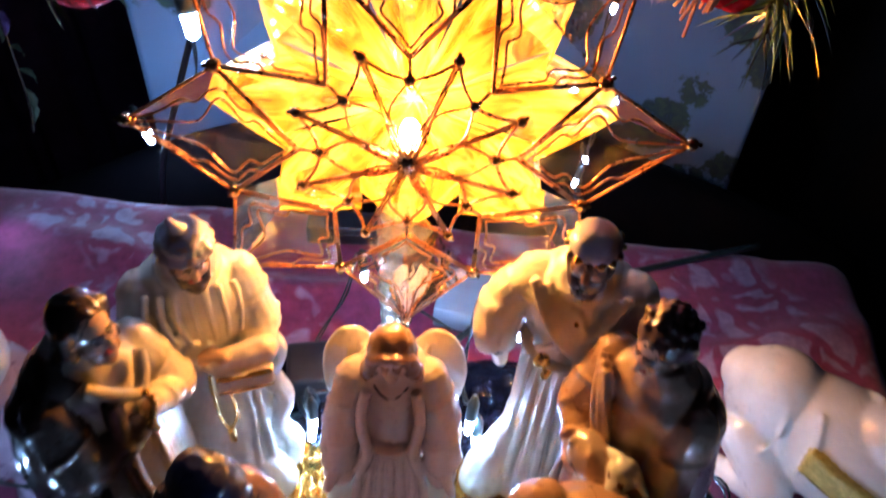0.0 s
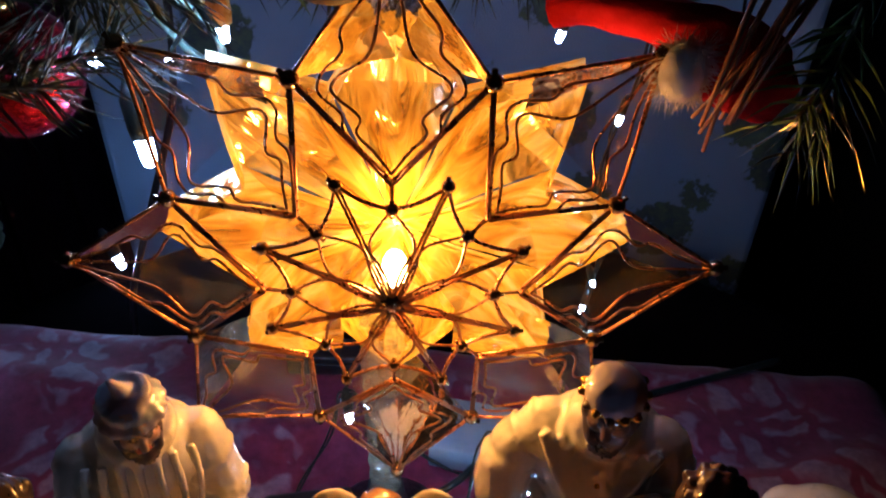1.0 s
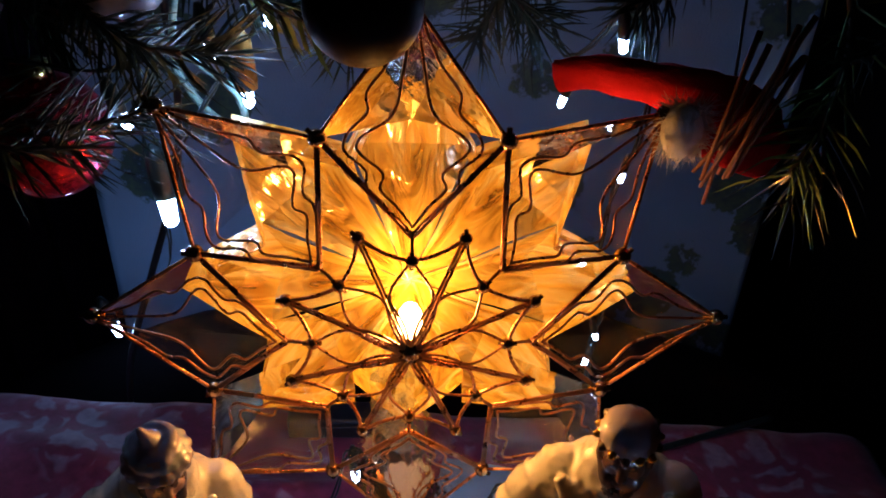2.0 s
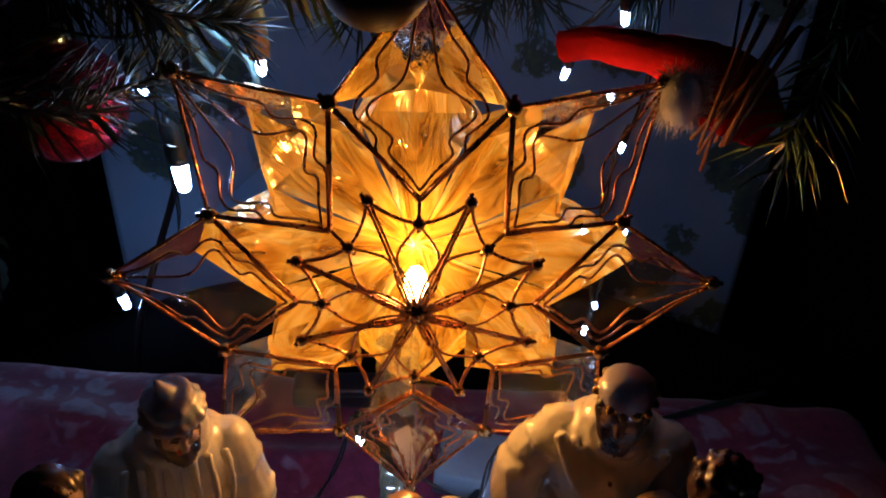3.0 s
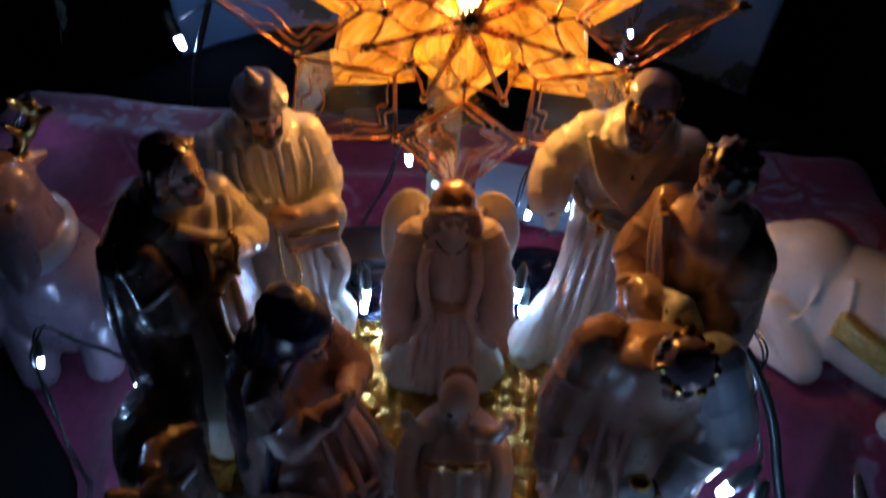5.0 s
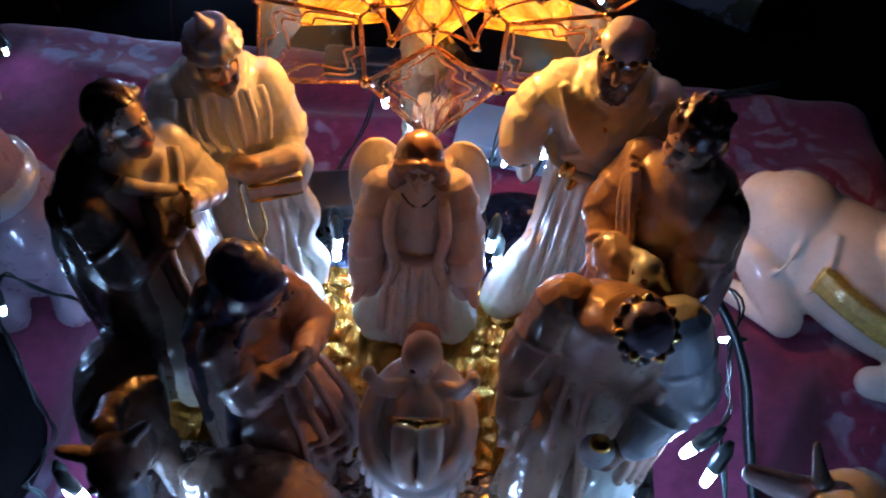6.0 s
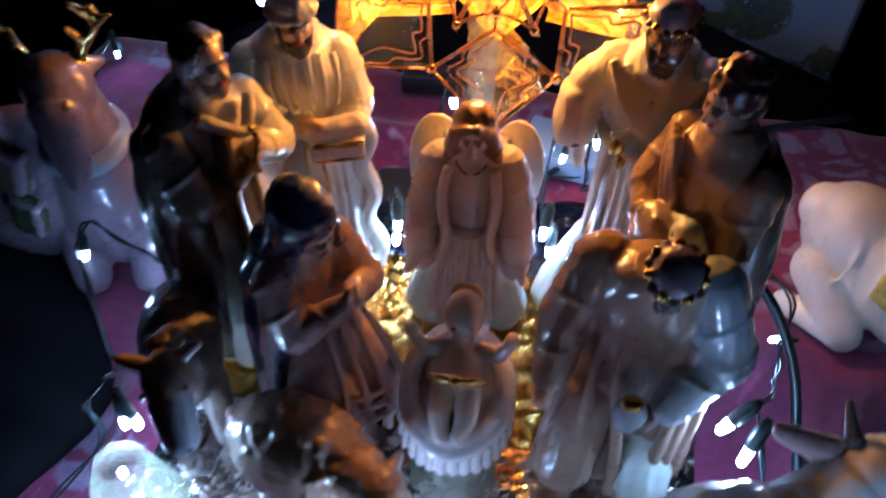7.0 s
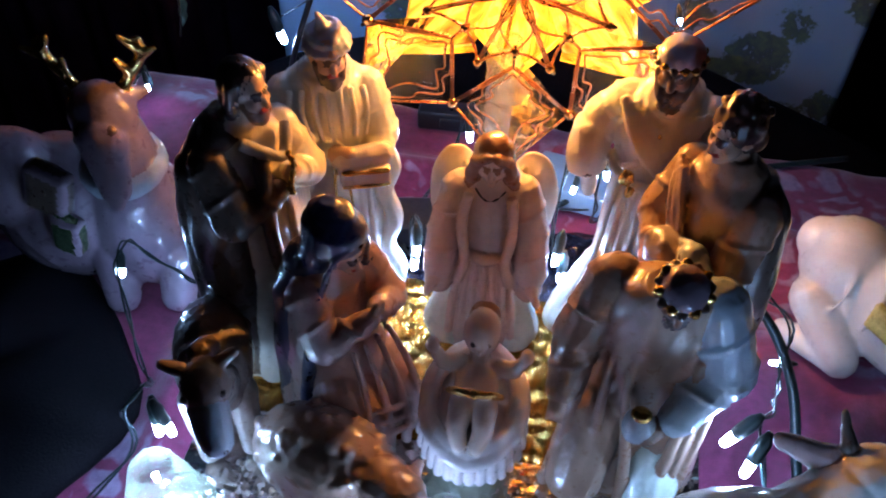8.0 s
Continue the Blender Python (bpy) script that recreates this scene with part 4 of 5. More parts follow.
for k in (-1, 1):
    sleeve(bm, (k * 13.5, 1, 87), (k * 19, -5, 66), 7.5, 8)
    sleeve(bm, (k * 19, -5, 66), (k * 20.5, -13, 50), 8, 7)
    lump(bm, (k * 20.5, -14, 43), (6.5, 6.5, 6), 0)
    limb(bm, (k * 21, -17, 49), (k * 24.5, -23, 43), 3.2, 2.0, 1, 10)
    lump(bm, (k * 16.5, 15, 71), (12.5, 3.6, 27), 3, (0, k * 3, k * -14), 24, 18)
    lump(bm, (k * 18, 15, 54), (9, 3.2, 20), 3, (0, k * -6, k * -14), 24, 18)
    for q in range(5):
        crease(bm, [(k * (7.5 + 4.6 * q), 11.4 + 0.9 * q, 93 - 2.2 * abs(q - 2) ** 1.6), (k * (8 + 4.8 * q), 11.2 + 1.0 * q, 72), (k * (10 + 3.6 * q), 12 + 0.9 * q, 48 + q)], 0.9, 3)
    crease(bm, [(k * 9, -10, 92), (k * 11, -13, 76), (k * 9, -14.5, 58), (k * 12, -15, 44)], 2.4)
    for q in range(3):
        crease(bm, [(k * (14 + 2.5 * q), -5 - q, 86 - 5 * q), (k * (19 + q), -11, 70 - 5 * q), (k * 19, -16, 56 - 5 * q)], 1.1)
    limb(bm, (k * 15, -7, 26), (k * 19, -9, 10), 8, 9, 4)
    lump(bm, (k * 16, -13, 6), (9, 7, 6), 4)
crease(bm, [(-10, -12, 60), (0, -15, 57), (10, -12, 60)], 1.5)
for q in range(7):
    x = -13 + 4.3 * q
    crease(bm, [(x * 0.7, -13.5 + abs(x) * 0.2, 60), (x * 0.95, -15.5 + abs(x) * 0.22, 42), (x * 1.1, -19 + abs(x) * 0.26, 20), (x * 1.2, -20 + abs(x) * 0.3, 2)], 1.2, 0, 2.2)
melt("angel_figurine", bm, [PINKWHITE, PALESKIN, BROWNHAIR, WHITE, MINT, GOLDPAINT, RED, HAIR], "porcelain angel with long brown hair and raised white wings", "figurine", (-0.0045, 0.2150, BOARD_Z), 4, 1.02)

# manger lined with ribbed cloth, the infant on it
bm = bmesh.new()
gown(bm, [(0, 0, 0, 14, 15), (8, 0, 0, 17, 19), (20, 0, 0, 19.5, 22), (28, 0, 0, 20.5, 24), (34, 0, 0, 19, 23)], 0, 24, 0.012, 0.1)
for q in range(30):
    a = 6.283 * q / 30
    limb(bm, (20.5 * math.cos(a), 24 * math.sin(a), 22 + 2 * math.sin(3 * a)), (18.5 * math.cos(a), 22 * math.sin(a), 36), 2.1, 2.3, 1, 8)
for rr, z in ((1.0, 37), (0.86, 38.5)):
    crease(bm, [(19 * rr * math.cos(a), 23 * rr * math.sin(a), z + 1.2 * math.sin(5 * a)) for a in [6.283 * k / 16 for k in range(17)]], 2.6, 1)
lump(bm, (0, 0, 35), (15, 18, 5), 1)
lump(bm, (0, 3, 43), (8.6, 11, 7), 2)
limb(bm, (0, 9, 46), (0, 13, 49), 4, 4, 2)
lump(bm, (0, 16, 54), (7.4, 6.8, 8), 2)
lump(bm, (0, 21.5, 54.5), (6.4, 4.0, 5.4), 3)
lump(bm, (0, 9.2, 53), (1.2, 1.4, 1.2), 2)
for k in (-1, 1):
    limb(bm, (k * 7, 9, 46), (k * 14, 8, 47), 3.4, 2.8, 2, 10)
    limb(bm, (k * 14, 8, 47), (k * 17.5, 8.5, 53), 2.8, 2.2, 2, 10)
    lump(bm, (k * 18, 8.5, 55), 2.7, 2)
    limb(bm, (k * 4.5, -5, 43), (k * 5, -13, 44), 5.2, 4.2, 2)
    limb(bm, (k * 5, -13, 44), (k * 3, -19, 42), 4.0, 2.8, 2)
    lump(bm, (k * 2.8, 9.9, 55.5), (1.0, 0.7, 0.9), 4)
    crease(bm, [(k * 1.2, -4, 49.5), (k * 7, -3, 49), (k * 10.5, 0, 43)], 1.3, 5)
lump(bm, (0, 9.6, 50.2), (1.5, 0.9, 0.9), 6)
lump(bm, (0, -4.5, 50.2), (2.4, 1.8, 1.6), 5)
for v_ in bm.verts:
    v_.co.z *= 1.0 + 8.0 * v_.co.y
melt("infant_manger_figurine", bm, [STRAW, PINKWHITE, PALESKIN, BROWNHAIR, HAIR, GOLDPAINT, RED], "porcelain infant lying in a manger lined with ribbed cloth", "figurine", (0.0045, 0.1385, BOARD_Z), 3, 1.06, 0.0006)

# kneeling king bowing low: tan cloak, arm painted with pale blue light, jewelled crown
bm = bmesh.new()
gown(bm, [(0, 0, 4, 28, 29), (20, 0, 4, 28, 27), (50, -1, 4, 26, 23), (80, -1, 0, 25, 20), (98, -1, -4, 22, 17.5), (110, 0, -8, 16, 13), (116, 1, -12, 9, 9)], 0, 6, 0.04)
b, l = sculpted_head(bm, (4, -18, 119), 8.6, 1, 2, 2, 26, 10)
b((0, 0.42, 0.1), (0.98, 0.85, 1.0), 2)
b((0, -0.62, -1.1), (0.52, 0.42, 0.7), 2)
b((0, 0.05, 0.78), (0.86, 0.92, 0.50), 5)
for k in range(14):
    a = 6.283 * k / 14
    b((1.0 * math.sin(a), 0.05 - 1.05 * math.cos(a), 0.58 + 0.16 * (k % 2)), 0.20, 3 if k % 2 else 2)
sleeve(bm, (-18, -4, 104), (-26, -12, 80), 10.5, 10)
sleeve(bm, (-26, -12, 80), (-27, -24, 60), 9.5, 6.5)
limb(bm, (-27, -25, 59), (-27, -31, 56), 4.4, 3.4, 6)
for k in range(4):
    limb(bm, (-29.5 + 1.8 * k, -30, 56), (-29.5 + 1.8 * k, -34, 53), 1.2, 0.9, 6, 8)
# Blue-grey on this arm is cool LED light put into the glaze colour.
sleeve(bm, (18, -4, 104), (27, -12, 82), 11, 11, 4)
sleeve(bm, (27, -12, 82), (15, -27, 66), 10, 6.5, 4)
gown(bm, [(3, 15, -2, 16, 20), (40, 15, -2, 15.5, 19), (74, 15, -3, 13.5, 16), (98, 12, -6, 9, 11)], 0, 5, 0.05)
limb(bm, (-13, -14, 42), (-15, -32, 18), 13, 12)
limb(bm, (13, -10, 30), (15, -26, 12), 12, 11, 7)
lump(bm, (3, -32, 62), (6, 5.5, 8), 8)
lump(bm, (3, -33, 71), (4, 3.6, 2.4), 3)
limb(bm, (12, -28, 64), (7, -34, 60), 4, 3.2, 1)
for k in range(3):
    crease(bm, [(-20 + 9 * k, -10 - 4 * k, 98 - 4 * k), (-20 + 8 * k, -19 - 2 * k, 68), (-24 + 13 * k, -28, 36), (-27 + 16 * k, -30, 2)], 1.2, 0, 2.8)
for k in range(3):
    crease(bm, [(-24, -6 + 4 * k, 96), (-12, -14 + 3 * k, 106), (2, -10 + 6 * k, 110)], 1.5)
    crease(bm, [(24 - 3 * k, -14 - 2 * k, 90), (26 - 4 * k, -19 - 2 * k, 60), (24 - 4 * k, -22 - 2 * k, 6)], 1.6, 0, 2.4)
melt("kneeling_king_figurine", bm, [TAN, DARKSKIN, HAIR, GOLDPAINT, BLUEGREY, DUSTY, SKIN, MINT, BLUEGREY], "kneeling porcelain king in a tan cloak with a jewelled crown", "figurine", (0.0690, 0.1580, BOARD_Z), -8, 1.02)

# shepherd boy carrying a lamb
bm = bmesh.new()
gown(bm, [(0, 0, 0, 21, 20), (30, 0, 0, 18.5, 17), (55, 0, 0, 18, 16), (62, 0, 0, 20, 18)], 2, 7, 0.05)
gown(bm, [(52, 0, 0, 21, 19), (75, 0, 1, 20, 16.5), (104, 0, 2, 20, 15.5), (121, 0, 3, 19, 14), (130, 0, 2, 11, 10), (136, 0, 0, 7, 7)], 0, 8, 0.045)
gown(bm, [(34, 7, 10, 18, 14), (78, 7, 10, 18, 13.5), (114, 5, 9, 16.5, 12), (128, 3, 7, 10, 8.5)], 5, 6, 0.045)
b, l = sculpted_head(bm, (0, -5, 146.5), 8.6, 1, 3, 6, 12, 0)
b((0, 0.30, 0.42), (1.05, 1.05, 1.02), 3)
b((0, 0.62, -0.2), (1.0, 0.7, 0.95), 3)
for k in range(26):
    a, e = 2.4 * k, 0.15 + 1.35 * k / 26
    b((0.98 * math.cos(a) * math.cos(e), 0.42 + 0.92 * math.sin(a) * math.cos(e), 0.62 + 0.85 * math.sin(e)), 0.20, 3)
for k in (-1, 1):
    sleeve(bm, (k * 17, 1, 119), (k * 20, -9, 98), 8, 8)
    sleeve(bm, (k * 20, -9, 98), (k * 8, -19, 90), 7.6, 5)
    lump(bm, (k * 6, -22, 89), (5, 3.6, 3.6), 1)
lump(bm, (2, -20, 97), (12, 7.5, 8.5), 4, (0, 12, 0))
lump(bm, (12, -19, 104), (5.2, 5.4, 5.8), 7)
limb(bm, (13, -22, 103), (14.5, -27, 100), 3.6, 2.6, 7, 10)
for k in (-1, 1):
    limb(bm, (12 + 4 * k, -18, 107), (12 + 9 * k, -18, 104), 1.8, 1.2, 7, 8)
    lump(bm, (12.8 + 2.4 * k, -23.6, 105), 0.9, 3, (0, 0, 0), 8, 6)
for k in range(4):
    limb(bm, (-6 + 5.5 * k, -22, 92), (-5 + 5.6 * k, -24, 76), 3, 2.2, 4, 8)
for q in range(24):
    a = 2.4 * q
    lump(bm, (2 + 11 * math.cos(a) * (q / 24), -25.5 + 2 * (q / 24), 97 + 7.5 * math.sin(a) * (q / 24)), 2.2, 4, (0, 0, 0), 8, 6)
for q in range(7):
    x = -16 + 5.2 * q
    crease(bm, [(x * 0.8, -15.5 + abs(x) * 0.2, 84), (x, -17.5 + abs(x) * 0.2, 68), (x * 1.05, -19 + abs(x) * 0.22, 53)], 1.0, 0, 2.2)
    crease(bm, [(x * 0.85, -16 + abs(x) * 0.2, 52), (x * 0.95, -17 + abs(x) * 0.2, 28), (x * 1.1, -20 + abs(x) * 0.25, 3)], 1.1, 2, 2.1)
for q in range(3):
    crease(bm, [(-17 + 3 * q, -7 - 2 * q, 126), (-11 + 3 * q, -14, 116), (-5 + 3 * q, -16.5, 103)], 1.8, 0, 1.1)
for k in (-1, 1):
    limb(bm, (k * 8, -12, 16), (k * 9, -20, 5), 6.8, 5.2, 2)
melt("shepherd_figurine", bm, [TAN, SKIN, MINT, DARKHAIR, GREYFUR, CLOAK, RED, BLUEGREY], "porcelain shepherd with dark curly hair carrying a grey lamb", "figurine", (0.0850, 0.1940, BOARD_Z), -52, 1.04)

# white camel lying down, gold saddle cloth along its flank
bm = bmesh.new()
lump(bm, (0, 0, 36), (60, 28, 34), 0, (0, 8, 0), 28, 20)
lump(bm, (-44, -2, 46), (26, 23, 27), 0, (0, -12, 0), 24, 16)
lump(bm, (-62, -4, 52), (12, 13, 13), 0)
lump(bm, (10, 0, 58), (26, 18, 20), 0)
lump(bm, (50, 0, 34), (26, 24, 30), 0)
limb(bm, (68, 0, 42), (98, -4, 90), 15, 11.5)
limb(bm, (98, -4, 94), (118, -10, 90), 11.5, 8)
for k in (-1, 1):
    limb(bm, (-46, k * 19, 30), (-20, k * 30, 12), 15, 10)
    limb(bm, (-20, k * 31, 11), (-52, k * 30, 7), 8, 6.5)
    limb(bm, (60, k * 16, 20), (30, k * 29, 9), 12, 8.5)
    limb(bm, (94, k * 8, 102), (90, k * 11, 110), 3.2, 1.8, 0, 8)
crease(bm, [(-40, -12, 67), (-33, -22, 56), (-34, -29, 40), (-42, -32, 26)], 1.3)
crease(bm, [(-22, -14, 66), (-16, -25, 54), (-18, -31, 38)], 1.6)
crease(bm, [(-60, -14, 44), (-48, -25, 36), (-38, -31, 22)], 1.2)
crease(bm, [(-12, 16, 64), (-4, 4, 74), (0, -14, 64), (2, -24, 50)], 1.6)
for z, y in ((50, -27.5), (46, -29.5), (42, -30.5)):
    crease(bm, [(-18, y + 1, z + 4), (0, y - 0.5, z + 1), (20, y - 0.5, z - 1), (44, y + 3, z - 3)], 3.0, 1)
melt("camel_figurine", bm, [WHITE, GOLDCLOTH], "white porcelain camel lying down with a gold saddle cloth", "figurine", (0.2045, 0.242, 0.004), -38, 0.95, 0.0013, drape=0.0)

# grey donkey
bm = bmesh.new()
ball(bm, (0, 0.022, 0.052), (0.019, 0.034, 0.020), 22, 16, 0)
capsule(bm, (0, -0.004, 0.062), (0.001, -0.019, 0.084), 0.0125, 0.0105, 0)
ball(bm, (0.001, -0.024, 0.088), (0.0105, 0.0125, 0.0105), 16, 12, 0, (25, 0, 0))
capsule(bm, (0.001, -0.031, 0.083), (0.002, -0.041, 0.073), 0.0088, 0.0072, 1)
for k in (-1, 1):
    capsule(bm, (k * 0.008, -0.019, 0.095), (k * 0.0145, -0.017, 0.098), 0.0034, 0.0022, 0, 8)
    capsule(bm, (k * 0.011, 0.002, 0.046), (k * 0.010, -0.002, 0.006), 0.0075, 0.0055, 0)
    capsule(bm, (k * 0.011, 0.044, 0.046), (k * 0.010, 0.048, 0.006), 0.0080, 0.0055, 0)
    ball(bm, (k * 0.0078, -0.0315, 0.0905), 0.0016, 8, 6, 2)
    ball(bm, (0.002 + k * 0.0035, -0.0470, 0.0725), 0.0012, 8, 6, 2)
for q in range(6):
    ball(bm, (0, -0.010 + 0.004 * q, 0.092 - 0.004 * q), 0.0055, 10, 8, 3)
capsule(bm, (0, 0.055, 0.052), (0.004, 0.060, 0.026), 0.0030, 0.0035, 3, 8)
melt("donkey_figurine", bm, [GREYFUR, BLUEGREY, HAIR, CLOAK], "grey-brown porcelain donkey with a pale muzzle", "figurine", (-0.098, 0.116, BOARD_Z), 26, 0.88)

# resting sheep in front
bm = bmesh.new()
ball(bm, (0, 0, 0.024), (0.030, 0.018, 0.022), 22, 16, 0)
rng = random.Random(4)
for q in range(60):
    a, b = rng.uniform(0, 6.283), rng.uniform(-0.2, 1.4)
    ball(bm, (0.029 * math.cos(a) * math.cos(b), 0.0175 * math.sin(a) * math.cos(b), 0.024 + 0.021 * math.sin(b)), rng.uniform(0.0015, 0.0030), 8, 6, 0)
capsule(bm, (0.024, -0.002, 0.032), (0.034, -0.006, 0.036), 0.0100, 0.0085, 0)
capsule(bm, (0.037, -0.008, 0.036), (0.046, -0.013, 0.030), 0.0068, 0.0048, 1)
for k in (-1, 1):
    capsule(bm, (0.034, -0.006 + k * 0.008, 0.039), (0.033, -0.006 + k * 0.014, 0.035), 0.0028, 0.0020, 1, 8)
    capsule(bm, (0.018, k * 0.012, 0.007), (0.034, k * 0.012 - 0.004, 0.005), 0.0048, 0.0036, 1, 8)
melt("sheep_figurine", bm, [TAN, SKIN], "tan porcelain sheep lying in front of the manger", "figurine", (-0.049, 0.106, BOARD_Z), -14, 1.12, drape=0.0004)

# white cow standing in front, horned
bm = bmesh.new()
ball(bm, (0, 0, 0.068), (0.046, 0.025, 0.027), 24, 16, 0)
ball(bm, (-0.028, 0.002, 0.070), (0.023, 0.0235, 0.026), 20, 14, 0)
capsule(bm, (0.034, -0.004, 0.076), (0.048, -0.004, 0.086), 0.0165, 0.0125, 0)
ball(bm, (0.055, -0.004, 0.089), (0.0145, 0.0120, 0.0115), 18, 12, 0)
capsule(bm, (0.062, -0.004, 0.085), (0.073, -0.003, 0.076), 0.0092, 0.0078, 0)
ball(bm, (0.076, -0.003, 0.074), (0.0070, 0.0066, 0.0060), 12, 8, 1)
for k in (-1, 1):
    capsule(bm, (0.053, -0.004 + k * 0.010, 0.097), (0.056, -0.004 + k * 0.017, 0.103), 0.0026, 0.0009, 2, 8)
    capsule(bm, (0.049, -0.004 + k * 0.011, 0.092), (0.042, -0.004 + k * 0.022, 0.091), 0.0048, 0.0026, 1, 8)
    capsule(bm, (0.030, k * 0.013, 0.056), (0.030, k * 0.013, 0.006), 0.0090, 0.0068, 0)
    capsule(bm, (-0.034, k * 0.013, 0.056), (-0.036, k * 0.013, 0.006), 0.0095, 0.0068, 0)
capsule(bm, (-0.050, 0, 0.078), (-0.055, 0.002, 0.040), 0.0030, 0.0032, 0, 8)
swag(bm, [(-0.03, -0.022, 0.085), (-0.01, -0.026, 0.070), (-0.02, -0.024, 0.052)], 0.0022, 0)
melt("ox_figurine", bm, [WHITE, ROSE, CLOAK], "white porcelain ox standing with short dark horns", "figurine", (0.086, 0.064, 0.004), 40, 1.14, drape=0.0003)


# reindeer pair at the side, gold antlers
def reindeer(loc, rz, s, label, bag):
    bm = bmesh.new()
    ball(bm, (-0.034, 0.012, 0.038), (0.036, 0.028, 0.038), 24, 16, 0)
    ball(bm, (-0.052, 0.004, 0.062), (0.022, 0.020, 0.024), 20, 14, 0)
    ball(bm, (0, 0.004, 0.036), (0.024, 0.024, 0.036), 22, 16, 0)
    capsule(bm, (0, 0.002, 0.056), (0, -0.002, 0.092), 0.0175, 0.0125, 0)
    ball(bm, (0, -0.006, 0.103), (0.0135, 0.0125, 0.0140), 18, 12, 0)
    capsule(bm, (0, -0.014, 0.098), (0.003, -0.024, 0.078), 0.0105, 0.0064, 0)
    ball(bm, (0.0035, -0.0285, 0.0745), 0.0034, 10, 8, 0)
    tube(bm, [(0.0148 * math.cos(a), -0.002 + 0.0155 * math.sin(a), 0.074 + 0.003 * math.sin(a)) for a in [6.283 * k / 24 for k in range(25)]], 0.0040, 8, 1)
    for k in (-1, 1):
        capsule(bm, (k * 0.010, 0.000, 0.108), (k * 0.0150, 0.003, 0.108), 0.0040, 0.0024, 0, 8)
        stem_ = [(k * 0.008, -0.002, 0.111), (k * 0.013, 0.0, 0.118), (k * 0.0180, 0.001, 0.125), (k * 0.0185, 0.0, 0.134)]
        tube(bm, smooth_path(stem_), 0.0026, 8, 2)
        for p, d in (((k * 0.013, 0, 0.118), (-k * 0.003, -0.004, 0.009)), ((k * 0.0180, 0.001, 0.125), (k * 0.007, -0.002, 0.005)), ((k * 0.0183, 0.0, 0.129), (-k * 0.005, -0.003, 0.007))):
            capsule(bm, p, Vector(p) + Vector(d), 0.0024, 0.0015, 2, 8)
        capsule(bm, (k * 0.015, -0.008, 0.026), (k * 0.013, -0.018, 0.008), 0.0100, 0.0085, 0)
        ball(bm, (k * 0.0068, -0.0190, 0.104), 0.0016, 8, 6, 3)
    if bag:
        box(bm, (-0.024, -0.022, 0.052), (0.014, 0.008, 0.020), 0.002, 4, (0, 12, -20))
        box(bm, (-0.028, -0.016, 0.072), (0.020, 0.010, 0.026), 0.003, 5, (0, 18, -20))
    return melt("reindeer_figurine", bm, [DUSTY, BLUEGREY, GOLDPAINT, HAIR, GREENGLITTER, CLOAK], label, "figurine", loc, rz, s, 0.0012, "side ornaments on the cloth")


reindeer((-0.183, 0.216, 0.003), 14, 1.12, "white ceramic reindeer with gold antlers and a glittering green bag", True)


# ---- strings of lights ----
bm = bmesh.new()
capsule(bm, (0, 0, 0), (0, 0, -0.0045), 0.0019, 0.0016, 0, 12)
led_mesh = mesh_of(bm, "led", LEDGLOW)
bm = bmesh.new()
ring_loft(bm, [[(r * math.cos(6.283 * k / 10), r * math.sin(6.283 * k / 10), z) for k in range(10)] for z, r in ((0.0005, 0.0023), (0.003, 0.0026), (0.009, 0.0026), (0.011, 0.0018), (0.013, 0.0010))])
socket_mesh = mesh_of(bm, "socket", CABLE)
bm = bmesh.new()
ring_loft(bm, [[(r * math.cos(6.283 * k / 10), r * math.sin(6.283 * k / 10), z) for k in range(10)] for z, r in ((0.0003, 0.0036), (0.004, 0.0042), (0.016, 0.0044), (0.019, 0.0030), (0.021, 0.0013))])
husk_mesh = mesh_of(bm, "socket", AMBERHUSK)


def light_string(label, route, leds, material=CABLE, r=0.00055, sag=0.0):
    """A cable through route, with LEDs (place, direction the bulb points, socket mesh) clipped to it."""
    ob = empty("light_string", route[0], label, "string lights", "strings of cool white lights")
    o = Vector(route[0])
    bm = bmesh.new()
    tube(bm, [p - o for p in smooth_path(route, 6)], r, 6)
    tube(bm, [p - o + Vector((0.0016 * math.sin(i * 0.9), 0.0016 * math.cos(i * 0.9), 0.0012 * math.sin(i * 0.7))) for i, p in enumerate(smooth_path(route, 6))], r, 6)
    part("cable", bm, material, ob)
    for place, way, sock, *size in leds:
        q = Vector((0, 0, -1)).rotation_difference(Vector(way).normalized())
        m = Matrix.LocRotScale(Vector(place) - o, q, Vector((1, 1, 1)) * (size[0] if size else 1))
        b_ = part("led", led_mesh, None, ob, "glowing cool white bulb")
        b_.matrix_basis = m
        part("socket", sock, None, b_)
    return ob


S, H = socket_mesh, husk_mesh
light_string("cool white string lights hanging in the pine garland", [(-0.20, 0.30, 0.262), (-0.13, 0.29, 0.256), (-0.094, 0.292, 0.254), (-0.066, 0.302, 0.274), (-0.050, 0.300, 0.284), (-0.056, 0.302, 0.266), (-0.075, 0.305, 0.240), (-0.090, 0.303, 0.218), (-0.11, 0.33, 0.225), (-0.125, 0.37, 0.18), (-0.150, 0.43, 0.08), (-0.204, 0.464, 0.024)],
             [((-0.0926, 0.30, 0.2025), (0.15, -0.2, -1), S, 1.6), ((-0.0604, 0.30, 0.2450), (0.1, 0, -1), H), ((-0.0706, 0.30, 0.2600), (0.2, 0, -1), S), ((-0.0526, 0.30, 0.2715), (0.25, 0, -1), S), ((-0.0983, 0.29, 0.2390), (0.3, 0, -1), S), ((-0.2060, 0.465, 0.0105), (0.35, -0.1, -1), S, 1.6)])
